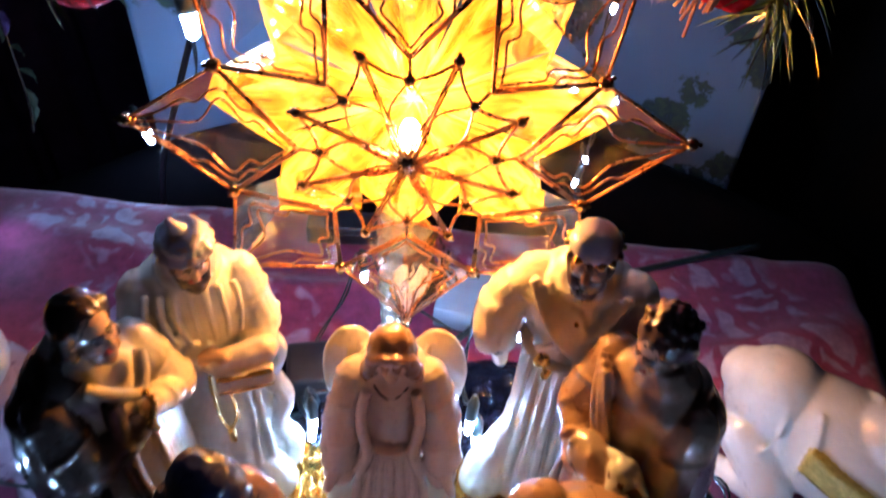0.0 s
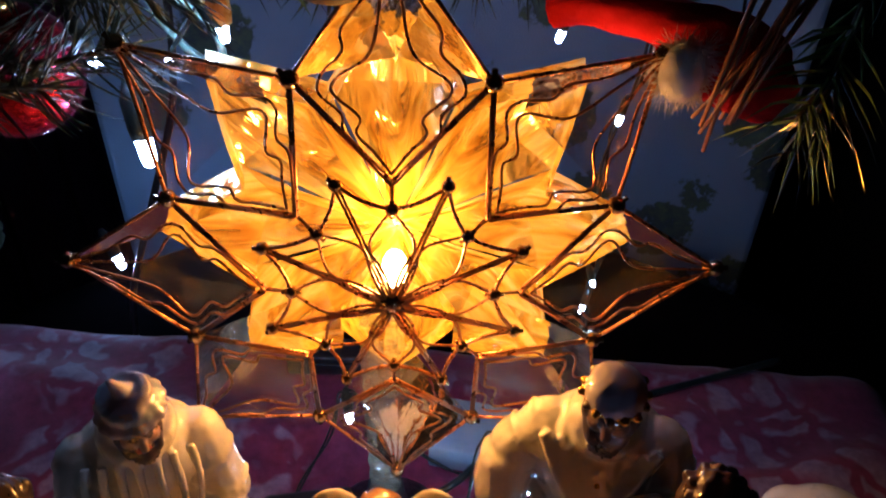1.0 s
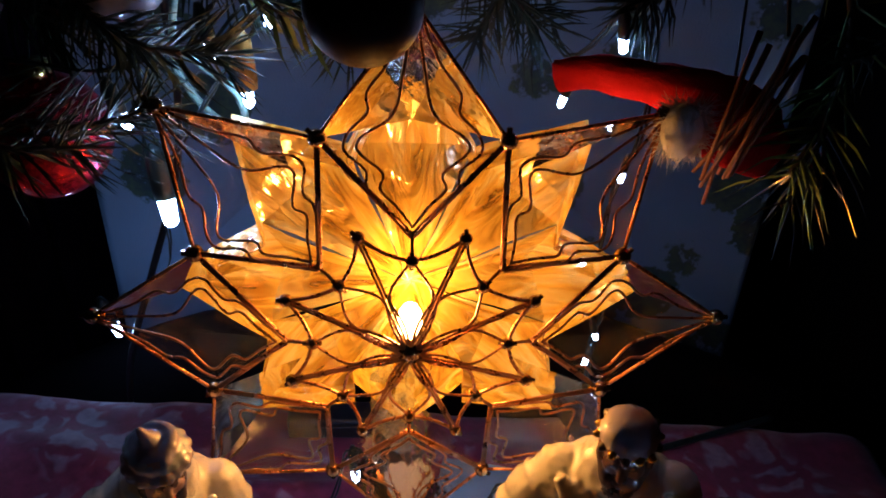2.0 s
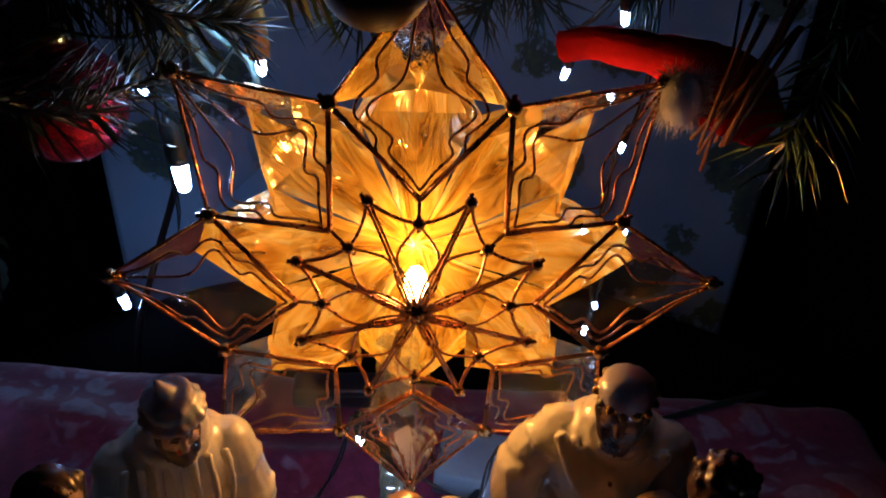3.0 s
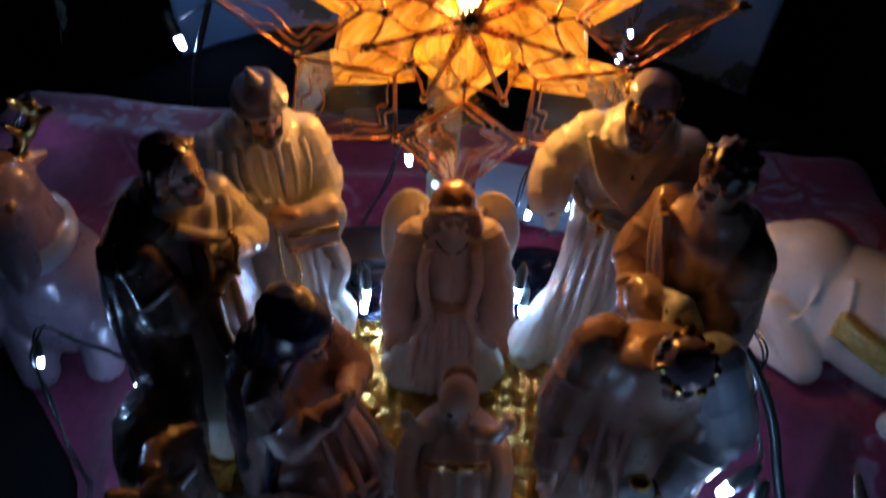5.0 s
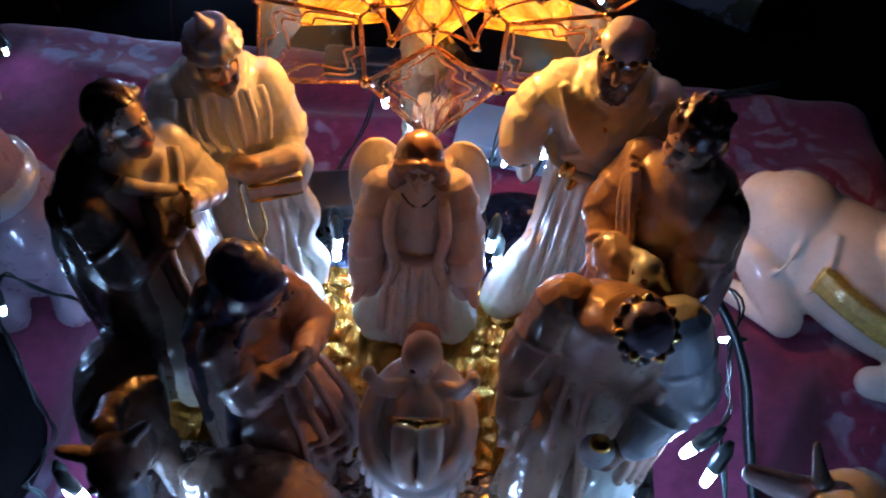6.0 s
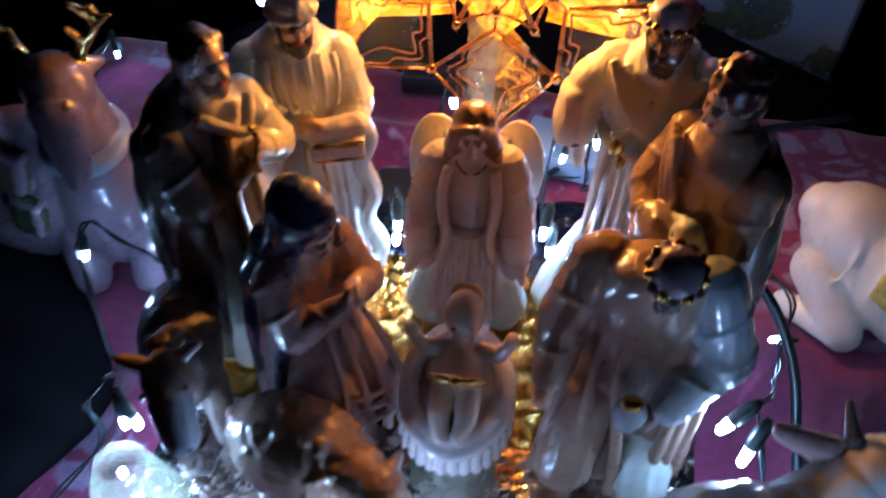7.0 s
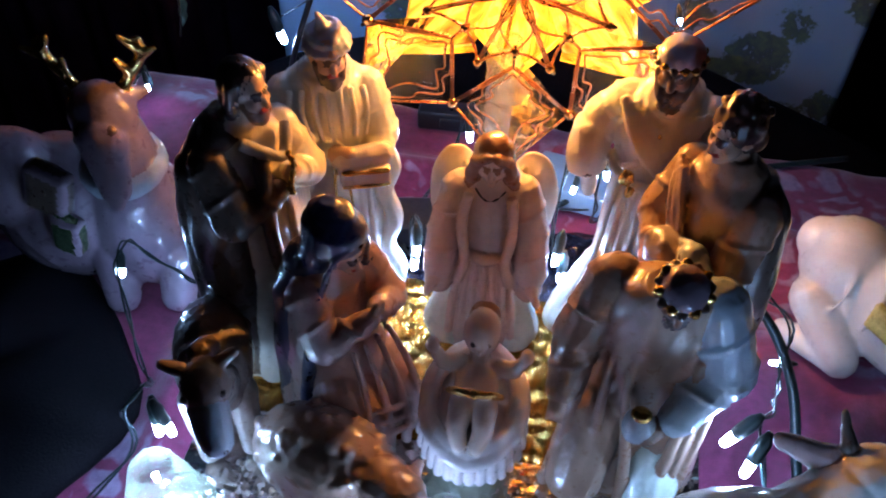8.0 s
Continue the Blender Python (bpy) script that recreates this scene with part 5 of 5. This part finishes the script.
light_string("cool white string lights trailing behind the star", [(0.03, 0.34, 0.285), (0.045, 0.332, 0.25), (0.062, 0.314, 0.276), (0.072, 0.320, 0.262), (0.067, 0.303, 0.232), (0.062, 0.312, 0.192), (0.067, 0.313, 0.158), (0.066, 0.314, 0.130), (0.064, 0.316, 0.09), (0.058, 0.322, 0.03), (0.045, 0.300, 0.02), (0.042, 0.270, 0.06), (0.040, 0.258, 0.110), (0.026, 0.272, 0.088), (0.024, 0.262, 0.03), (0.029, 0.235, 0.064)],
             [((0.045, 0.33, 0.235), (-0.3, 0, -1), S, 0.7), ((0.0592, 0.312, 0.2630), (0.1, 0, -1), S, 0.8), ((0.0634, 0.30, 0.2210), (-0.2, -0.2, -1), S, 0.55), ((0.0571, 0.31, 0.1790), (-0.3, -0.3, -1), S, 0.55), ((0.0657, 0.31, 0.1445), (0.3, -0.1, -1), S, 0.55), ((0.0640, 0.31, 0.1310), (-0.2, -0.3, -0.6), S, 0.55), ((0.0649, 0.31, 0.1120), (-0.1, -0.2, -1), S, 0.55), ((0.0440, 0.252, 0.0940), (0.2, -0.5, -1), S, 0.7), ((0.0306, 0.268, 0.0690), (-0.2, -0.3, -1), S, 0.7), ((0.0310, 0.231, 0.0440), (0.0, -0.2, -1), S), ((0.0275, 0.229, 0.0580), (-0.1, -0.5, -1), S)])
light_string("cool white string lights looped behind the kneeling figures", [(0.058, 0.325, 0.012), (0.02, 0.315, 0.012), (-0.02, 0.327, 0.03), (-0.0303, 0.306, 0.078), (-0.045, 0.315, 0.03), (-0.060, 0.275, 0.012), (-0.048, 0.240, 0.03), (-0.044, 0.232, 0.066), (-0.05, 0.25, 0.02), (-0.115, 0.225, 0.012), (-0.138, 0.192, 0.03), (-0.140, 0.184, 0.044), (-0.150, 0.178, 0.06), (-0.164, 0.172, 0.078), (-0.160, 0.155, 0.06), (-0.145, 0.135, 0.03), (-0.125, 0.110, 0.066), (-0.130, 0.100, 0.06), (-0.140, 0.10, 0.02), (-0.16, 0.05, 0.012)],
             [((-0.0303, 0.304, 0.0660), (0.1, -0.2, -1), S), ((-0.0420, 0.229, 0.0480), (0.05, -0.2, -1), S), ((-0.0435, 0.231, 0.0360), (0.0, -0.4, -1), S), ((-0.164, 0.166, 0.0663), (0.1, -0.5, -1), S, 0.7), ((-0.137, 0.179, 0.0320), (0.3, -0.5, -1), S, 0.7), ((-0.1130, 0.100, 0.0560), (0.4, -0.2, -0.9), S, 1.0), ((-0.1210, 0.104, 0.0480), (0.2, -0.4, -0.9), S, 1.0)])
light_string("cool white string lights beside the shepherd", [(0.058, 0.325, 0.014), (0.09, 0.30, 0.010), (0.112, 0.250, 0.04), (0.108, 0.222, 0.085), (0.117, 0.207, 0.080), (0.134, 0.206, 0.058), (0.133, 0.190, 0.04), (0.124, 0.160, 0.06), (0.113, 0.137, 0.076), (0.122, 0.115, 0.05), (0.125, 0.075, 0.06), (0.145, 0.040, 0.09), (0.118, 0.028, 0.120), (0.08, 0.005, 0.06), (0.0, 0.050, 0.050), (-0.016, 0.058, 0.050), (-0.05, 0.02, 0.012)],
             [((0.112, 0.248, 0.0480), (0.3, 0.2, -1), S, 0.45), ((0.1335, 0.200, 0.0415), (-1, -0.1, -0.1), S, 0.65), ((0.104, 0.1334, 0.0736), (-0.5, -0.2, -0.8), S, 1.1), ((0.112, 0.128, 0.066), (-0.3, -0.5, -0.8), S, 1.1), ((0.108, 0.040, 0.1120), (-0.6, 0.5, -0.5), S, 1.3), ((-0.012, 0.066, 0.0440), (0.1, 0.6, -1), S, 1.5)])
light_string("cool white string lights along the back of the cloth", [(-0.29, 0.36, 0.010), (-0.262, 0.362, 0.016), (-0.256, 0.358, 0.040), (-0.258, 0.346, 0.034), (-0.25, 0.30, 0.012), (-0.20, 0.27, 0.010), (-0.13, 0.25, 0.012)],
             [((-0.2560, 0.355, 0.0270), (0.2, -0.3, -1), S, 0.7)])

# Out of view above: added overhead fill for the tops of the figurines.
light_string("unseen cool white string lights added above as overhead fill", [(-0.24, 0.345, 0.325), (-0.20, 0.28, 0.40), (-0.10, 0.19, 0.440), (0.0, 0.175, 0.445), (0.10, 0.19, 0.440), (0.20, 0.28, 0.40), (0.24, 0.345, 0.325)],
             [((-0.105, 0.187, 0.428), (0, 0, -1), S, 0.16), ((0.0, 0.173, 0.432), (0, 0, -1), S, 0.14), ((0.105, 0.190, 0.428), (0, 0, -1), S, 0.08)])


def cable_run(label, route, r, material):
    bm = bmesh.new()
    tube(bm, smooth_path(route, 7), r, 8)
    return thing("power_cable", bm, material, label, "cable")


cable_run("thick dark cable curving over the cloth beside the camel", [(0.103, 0.226, 0.080), (0.112, 0.212, 0.072), (0.127, 0.200, 0.060), (0.138, 0.183, 0.044), (0.143, 0.160, 0.026), (0.146, 0.130, 0.016), (0.155, 0.06, 0.008), (0.17, -0.02, 0.006)], 0.0023, CABLE)
cable_run("dark cable trailing from the star lamp's foot", [(0.004, 0.300, 0.010), (0.020, 0.310, 0.014), (0.045, 0.340, 0.012), (0.09, 0.365, 0.008), (0.15, 0.39, 0.008), (0.2, 0.41, 0.008)], 0.0019, CABLE)
cable_run("thin black cable hanging in front of the floral panel", [(-0.125, 0.46, 0.36), (-0.140, 0.46, 0.24), (-0.142, 0.465, 0.18), (-0.152, 0.47, 0.12), (-0.175, 0.46, 0.05), (-0.19, 0.445, 0.0), (-0.2, 0.45, -0.05)], 0.0022, BLACK)
cable_run("pale green coiled cable in the garland", [(-0.093, 0.31, 0.29), (-0.090, 0.308, 0.262), (-0.078, 0.306, 0.252), (-0.066, 0.308, 0.240), (-0.066, 0.311, 0.226), (-0.078, 0.312, 0.232), (-0.086, 0.310, 0.250), (-0.082, 0.308, 0.275), (-0.080, 0.31, 0.30)], 0.0013, PALECABLE)

# small boxes behind the figures
bm = bmesh.new()
box(bm, (0, 0, 0.008), (0.060, 0.034, 0.015), 0.0015, 0, (0, 0, 0))
thing("card_box", bm, BLUECARD, "small pale blue cardboard box lying on the cloth", "box", (0.036, 0.335, 0.006), -8)
bm = bmesh.new()
box(bm, (0, 0, 0.009), (0.052, 0.016, 0.014), 0.002, 0)
box(bm, (0.004, -0.0085, 0.009), (0.03, 0.002, 0.007), 0.0006, 0)
thing("power_adapter", bm, BLACK, "black plastic power adapter on the cloth", "adapter", (-0.052, 0.385, 0.006), 4)
bm = bmesh.new()
box(bm, (0, 0, 0.012), (0.040, 0.026, 0.022), 0.0025, 0)
box(bm, (0.0, -0.014, 0.012), (0.022, 0.003, 0.008), 0.0006, 0)
thing("battery_box", bm, BLACK, "black battery box beside the lamp's foot", "battery box", (-0.046, 0.277, 0.005), 12)

# clear cup over a bulb
cup = empty("light_cup", (-0.112, 0.083, BOARD_Z), "clear plastic cup lit by a cool white bulb", "light cup")
bm = bmesh.new()
ring_loft(bm, [[(r * math.cos(6.283 * k / 8), r * math.sin(6.283 * k / 8), z) for k in range(8)] for z, r in ((0.0005, 0.0195), (0.002, 0.0195), (0.030, 0.0120), (0.038, 0.0085))], caps=False)
part("cup", bm, TUBE, cup, "faceted clear plastic cup", False)
b_ = part("led", led_mesh, None, cup, "glowing cool white bulb")
b_.location = (0, 0, 0.030)
b_.scale = (0.7, 0.7, 0.7)
b_ = part("led", led_mesh, None, cup, "glowing cool white bulb")
b_.location, b_.scale = (0.006, -0.004, 0.020), (0.6, 0.6, 0.6)


# ---- pine garland ----
garland = empty("pine_garland", (0, 0.33, 0.31), "dark artificial pine garland hung across above the star", "garland")
GO = Vector(garland.location)
ROPE = [(-0.85, 0.99, 0.52), (-0.45, 0.55, 0.40), (-0.22, 0.33, 0.315), (-0.10, 0.315, 0.302), (0.0, 0.335, 0.312), (0.10, 0.330, 0.305), (0.21, 0.33, 0.315), (0.45, 0.55, 0.42), (0.85, 0.99, 0.54)]
bm = bmesh.new()
tube(bm, [p - GO for p in smooth_path(ROPE, 6)], 0.004, 8)
part("rope", bm, BARK, garland)


def needles(path, count, length, rng, spread=1.0, w=0.00045):
    """Thin pointed needles sprouting forward along a twig."""
    verts, faces = [], []
    for _ in range(count):
        i = rng.randrange(len(path) - 1)
        t = rng.random()
        p = path[i].lerp(path[i + 1], t)
        d = (path[i + 1] - path[i]).normalized()
        out = Vector((rng.gauss(0, 1), rng.gauss(0, 1), rng.gauss(0, 1))).normalized()
        way = (d * 0.75 + (out - d * out.dot(d)) * spread).normalized()
        leng = length * rng.uniform(0.6, 1.15)
        side = way.orthogonal().normalized() * w
        up = way.cross(side).normalized() * w
        bend = out * leng * 0.12
        k = len(verts)
        mid = p + way * leng * 0.55 + bend
        for c in (p, mid):
            verts += [c + side, c - side * 0.5 + up * 0.87, c - side * 0.5 - up * 0.87]
        verts.append(p + way * leng + bend * 0.5)
        for a in range(3):
            b = (a + 1) % 3
            faces += [(k + a, k + b, k + 3 + b, k + 3 + a), (k + 3 + a, k + 3 + b, k + 6)]
    me = bpy.data.meshes.new("needles")
    me.from_pydata(verts, [], faces)
    return me


def sprig(route, count, length, seed, material=NEEDLE, spread=1.0, r=0.0016, w=0.00045):
    rng = random.Random(seed)
    path = [p - GO for p in smooth_path(route, 5)]
    bm = bmesh.new()
    tube(bm, path, r, 6, 0, r * 0.5)
    tw = part("twig", bm, BARK, garland)
    me = needles(path, count, length, rng, spread, w)
    me.materials.append(material)
    nd = part("needles", me, None, tw)
    tagged(nd, kind="stuff")
    return tw


SPRIGS = [
    ([(-0.16, 0.325, 0.306), (-0.150, 0.285, 0.252), (-0.115, 0.278, 0.240), (-0.088, 0.284, 0.243)], 150, 0.024),
    ([(-0.20, 0.33, 0.312), (-0.165, 0.27, 0.262), (-0.130, 0.268, 0.238), (-0.105, 0.272, 0.236)], 130, 0.024),
    ([(-0.12, 0.317, 0.303), (-0.105, 0.285, 0.280), (-0.085, 0.280, 0.266), (-0.062, 0.285, 0.262)], 200, 0.022),
    ([(-0.09, 0.316, 0.302), (-0.070, 0.300, 0.285), (-0.050, 0.298, 0.275), (-0.032, 0.302, 0.270)], 200, 0.022),
    ([(-0.04, 0.326, 0.307), (-0.035, 0.318, 0.285), (-0.028, 0.315, 0.268), (-0.030, 0.318, 0.255)], 170, 0.020),
    ([(-0.01, 0.332, 0.311), (0.010, 0.330, 0.285), (0.024, 0.330, 0.270), (0.034, 0.335, 0.258)], 190, 0.022),
    ([(0.05, 0.334, 0.308), (0.035, 0.345, 0.285), (0.020, 0.350, 0.262), (0.012, 0.355, 0.246)], 170, 0.022),
    ([(0.09, 0.331, 0.305), (0.075, 0.320, 0.285), (0.062, 0.315, 0.272)], 150, 0.022),
    ([(-0.14, 0.32, 0.304), (-0.125, 0.300, 0.282), (-0.105, 0.296, 0.268), (-0.09, 0.30, 0.255)], 180, 0.022),
    ([(-0.18, 0.325, 0.310), (-0.155, 0.300, 0.290), (-0.130, 0.295, 0.275), (-0.115, 0.30, 0.262)], 180, 0.024),
    ([(0.16, 0.33, 0.310), (0.150, 0.305, 0.290), (0.135, 0.292, 0.275), (0.120, 0.285, 0.268)], 60, 0.018),
]
for i, (route, count, leng) in enumerate(SPRIGS):
    sprig(route, count, leng, 20 + i)
sprig([(0.12, 0.331, 0.306), (0.122, 0.295, 0.275), (0.112, 0.275, 0.252), (0.104, 0.268, 0.240)], 45, 0.026, 51, LIMENEEDLE, 0.9)
sprig([(0.115, 0.276, 0.252), (0.108, 0.268, 0.240), (0.104, 0.264, 0.233)], 26, 0.024, 52, TINSEL, 0.9, 0.0008, 0.0004)
sprig([(-0.07, 0.317, 0.303), (-0.060, 0.296, 0.288), (-0.052, 0.292, 0.276), (-0.035, 0.296, 0.268)], 26, 0.018, 53, LIMENEEDLE, 0.9, 0.001, 0.0008)
sprig([(-0.16, 0.278, 0.248), (-0.130, 0.272, 0.240), (-0.100, 0.278, 0.238)], 30, 0.030, 54, TINSEL, 0.6, 0.0008, 0.0003)

# ornaments


def bauble(name, c, r, material, label, top=0.31):
    ob = empty(name, c, label, "bauble", "hanging baubles")
    bm = bmesh.new()
    ball(bm, (0, 0, 0), r, 32, 20)
    part("ball", bm, material, ob)
    bm = bmesh.new()
    ring_loft(bm, [[(q * math.cos(6.283 * k / 14), q * math.sin(6.283 * k / 14), z) for k in range(14)] for z, q in ((r * 0.95, r * 0.30), (r * 1.18, r * 0.28), (r * 1.22, r * 0.2))])
    part("cap", bm, GOLDPAINT, ob, "ribbed gold cap")
    bm = bmesh.new()
    tube(bm, [(0, 0, r * 1.15), (0.001, 0.01, (r * 1.15 + top - c[2]) / 2), (0, 0.03, top - c[2])], 0.0004, 5)
    part("thread", bm, CABLE, ob)
    return ob


DARKRED = surface("dark_red_gloss", (0.012, 0.006, 0.006), (0.022, 0.009, 0.009), 0.5, 60, 0.0, 0.05, 0.0, 400, 0.08)
bauble("bauble", (-0.127, 0.296, 0.228), 0.021, REDGLITTER, "red glitter bauble half hidden by pine needles")
bauble("bauble", (-0.150, 0.300, 0.272), 0.016, REDGLITTER, "red glitter bauble high in the garland")
bauble("bauble", (-0.0168, 0.250, 0.2892), 0.0148, DARKRED, "dark glossy bauble hanging over the star's tip", 0.315)
bauble("bauble", (-0.092, 0.292, 0.283), 0.014, LILAC, "pale pearly bauble in the garland", 0.31)

# santa hat ornament: drooping red felt tail, white fur
hat = empty("santa_hat_ornament", (0.08, 0.283, 0.25), "small red felt santa hat with white fluffy fur", "ornament")
HO = Vector(hat.location)
bm = bmesh.new()
route = smooth_path([(0.038, 0.302, 0.2535), (0.050, 0.297, 0.2570), (0.064, 0.292, 0.2565), (0.077, 0.287, 0.2550), (0.087, 0.283, 0.2500), (0.0900, 0.281, 0.2430), (0.0885, 0.280, 0.2370)], 5)
radii = [0.0050, 0.0056, 0.0064, 0.0082, 0.0130, 0.0160, 0.0120]
rings = []
for i, p in enumerate(route):
    f = i / (len(route) - 1) * (len(radii) - 1)
    a = int(min(f, len(radii) - 2))
    r = radii[a] + (radii[a + 1] - radii[a]) * (f - a)
    d = (route[min(i + 1, len(route) - 1)] - route[max(i - 1, 0)]).normalized()
    s1 = Vector((0, 1, 0)).cross(d).normalized()
    s2 = d.cross(s1)
    rings.append([p - HO + r * (1 + 0.08 * math.sin(3 * k + i)) * (math.cos(6.283 * k / 16) * s1 + 0.7 * math.sin(6.283 * k / 16) * s2) for k in range(16)])
ring_loft(bm, rings)
part("felt", bm, REDFELT, hat, "soft red felt")
rng = random.Random(9)
verts, faces = [], []
for q in range(1500):
    base = Vector((rng.gauss(0, 1), rng.gauss(0, 1), rng.gauss(0, 1))).normalized()
    c = Vector((0.0725, 0.276, 0.2500)) - HO
    c += Vector((0.004 * rng.uniform(-1, 1.6), 0, 0.006 * rng.uniform(-1.2, 1)))
    tip = c + base * rng.uniform(0.005, 0.0085) + Vector((0, 0, -0.001))
    s1 = base.orthogonal().normalized() * 0.00035
    k = len(verts)
    verts += [c + s1, c - s1, tip, c + base.cross(s1).normalized() * 0.00035]
    faces += [(k, k + 1, k + 2), (k + 1, k + 3, k + 2), (k + 3, k, k + 2)]
bm = bmesh.new()
ball(bm, (0.0725 - HO.x, 0.2745 - HO.y, 0.2490 - HO.z), (0.0062, 0.0050, 0.0085), 18, 12)
part("fur_core", bm, FLUFF, hat)
me = bpy.data.meshes.new("fur")
me.from_pydata(verts, [], faces)
me.materials.append(FLUFF)
tagged(part("fur", me, None, hat, "white fluffy fur trim"), kind="stuff")
bm = bmesh.new()
tube(bm, [(0.008, 0.0, 0.002), (0.012, 0.02, 0.03), (0.014, 0.047, 0.056)], 0.0005, 5)
part("loop", bm, CABLE, hat)

# bundle of cinnamon sticks
bundle = empty("cinnamon_bundle", (0.09, 0.27, 0.25), "bundle of thin reddish-brown twigs in the garland", "twig bundle")
rng = random.Random(3)
for q in range(8):
    bm = bmesh.new()
    a = Vector((rng.uniform(-0.004, 0.012), rng.uniform(-0.004, 0.004), 0.030 + rng.uniform(-0.008, 0.006)))
    b = Vector((-0.008 + rng.uniform(-0.008, 0.006), rng.uniform(-0.005, 0.005), -0.018 + rng.uniform(-0.006, 0.008)))
    tube(bm, [a, a.lerp(b, 0.5) + Vector((rng.uniform(-0.002, 0.002), 0, 0)), b], 0.0009, 6, 0, 0.0006)
    part("twig", bm, CINNAMON, bundle)
bm = bmesh.new()
tube(bm, [(0.004, 0, 0.03), (0.01, 0.03, 0.045), (0.015, 0.06, 0.058)], 0.0006, 5)
part("tie", bm, BARK, bundle)

# dark glossy foil-cloth strip gathered behind the board
bm = bmesh.new()
NX2, NY2 = 90, 26
grid = []
for j in range(NY2 + 1):
    row = []
    for i in range(NX2 + 1):
        u, v = i / NX2, j / NY2
        x = -0.125 + 0.250 * u
        y = 0.2400 + 0.062 * v + 0.004 * math.sin(u * 21)
        e = math.sin(math.pi * v) ** 0.7 * min(1, 8 * u, 8 * (1 - u))
        z = 0.003 + e * (0.010 + 0.007 * noise.noise(Vector((x * 60, y * 60, 2))) + 0.005 * noise.noise(Vector((x * 150, y * 150, 5))))
        row.append(bm.verts.new((x, y, z)))
    grid.append(row)
for j in range(NY2):
    for i in range(NX2):
        bm.faces.new((grid[j][i], grid[j][i + 1], grid[j + 1][i + 1], grid[j + 1][i]))
bmesh.ops.solidify(bm, geom=bm.faces[:], thickness=0.0015)
NIGHTFOIL = surface("midnight_blue_foil", (0.010, 0.014, 0.035), (0.025, 0.035, 0.075), 0.16, 60, 0.5, 0.6, 0.3, 180)
thing("foil_strip", bm, NIGHTFOIL, "crumpled midnight-blue foil strip behind the figurines", "foil strip")

# dark cloth heap at the side with a strand of tiny beads
# The heap is widened to stand in for the unlit void at the left.
bm = bmesh.new()
rings = []
for k in range(9):
    h = k / 8
    rr = math.cos(h * 1.45) ** 0.8
    rings.append([(rr * (0.074 + 0.008 * math.sin(3 * a + 5 * h) + 0.005 * math.sin(7 * a)) * math.cos(a), rr * (0.110 + 0.010 * math.sin(4 * a + 1)) * math.sin(a), 0.030 * math.sin(h * 1.45) * (1 + 0.15 * math.sin(5 * a))) for a in [6.283 * q / 48 for q in range(48)]])
ring_loft(bm, rings)
thing("black_cloth_standin", bm, DARKCLOTH, "crumpled black cloth heap standing in for the unlit void at the left", "cloth", (-0.236, 0.100, 0.003))
strand = empty("bead_strand", (-0.19, 0.06, 0.034), "strand of tiny silver beads on black cloth", "beads")
bm = bmesh.new()
ball(bm, (0, 0, 0), 0.0011, 8, 6)
silver_bead = mesh_of(bm, "bead", TINSEL)
for q in range(14):
    part("bead", silver_bead, None, strand).location = (-0.012 + 0.0026 * q, 0.030 - 0.0052 * q, 0.0005 - 0.0007 * q + 0.002 * math.sin(q * 0.5))
bm = bmesh.new()
tube(bm, [(-0.012 + 0.0026 * q, 0.030 - 0.0052 * q, 0.0005 - 0.0007 * q + 0.002 * math.sin(q * 0.5)) for q in range(14)], 0.0003, 5)
part("thread", bm, CABLE, strand)

# hanging flower spray at the side
spray = empty("hanging_flower", (-0.372, 0.488, 0.372), "thin hanging vine with small leaves and a violet flower", "vine")
bm = bmesh.new()
vine = smooth_path([(0, 0, 0), (0.03, 0.01, -0.12), (0.062, 0.012, -0.26), (0.066, 0.012, -0.36), (0.060, 0.012, -0.40)], 5)
tube(bm, vine, 0.0009, 6)
part("stem", bm, BARK, spray)
rng = random.Random(17)


def petal(c, way, leng, wid):
    """A small cupped leaf."""
    b_ = bmesh.new()
    way = Vector(way).normalized()
    side = way.cross(Vector((0, 1, 0.2))).normalized()
    up = side.cross(way)
    left, mid, right = [], [], []
    for k in range(5):
        t = k / 4
        w_ = wid * math.sin(math.pi * min(0.98, 0.06 + t))
        p = Vector(c) + way * leng * t + up * 0.15 * leng * math.sin(3.1 * t)
        left.append(b_.verts.new(p - side * w_ + up * w_ * 0.3))
        mid.append(b_.verts.new(p))
        right.append(b_.verts.new(p + side * w_ + up * w_ * 0.3))
    for k in range(4):
        b_.faces.new((left[k], left[k + 1], mid[k + 1], mid[k]))
        b_.faces.new((mid[k], mid[k + 1], right[k + 1], right[k]))
    bmesh.ops.solidify(b_, geom=b_.faces[:], thickness=0.0004)
    return b_


VIOLET = surface("violet_petal", (0.22, 0.12, 0.42), (0.40, 0.26, 0.62), 0.6, 120, 0, 0.2)
PALELEAF = surface("pale_leaf", (0.16, 0.24, 0.18), (0.30, 0.40, 0.30), 0.5, 120, 0, 0.2)
for k in range(9):
    p = vine[8 + k]
    part("leaf", petal(p, (rng.uniform(-1, 1), rng.uniform(-0.6, 0), rng.uniform(-1, 0.3)), rng.uniform(0.012, 0.020), 0.0042), PALELEAF, spray)
for k in range(5):
    a = 6.283 * k / 5
    part("petal", petal(vine[12], (math.cos(a), -0.4, math.sin(a)), 0.011, 0.0040), VIOLET, spray, "violet petal")
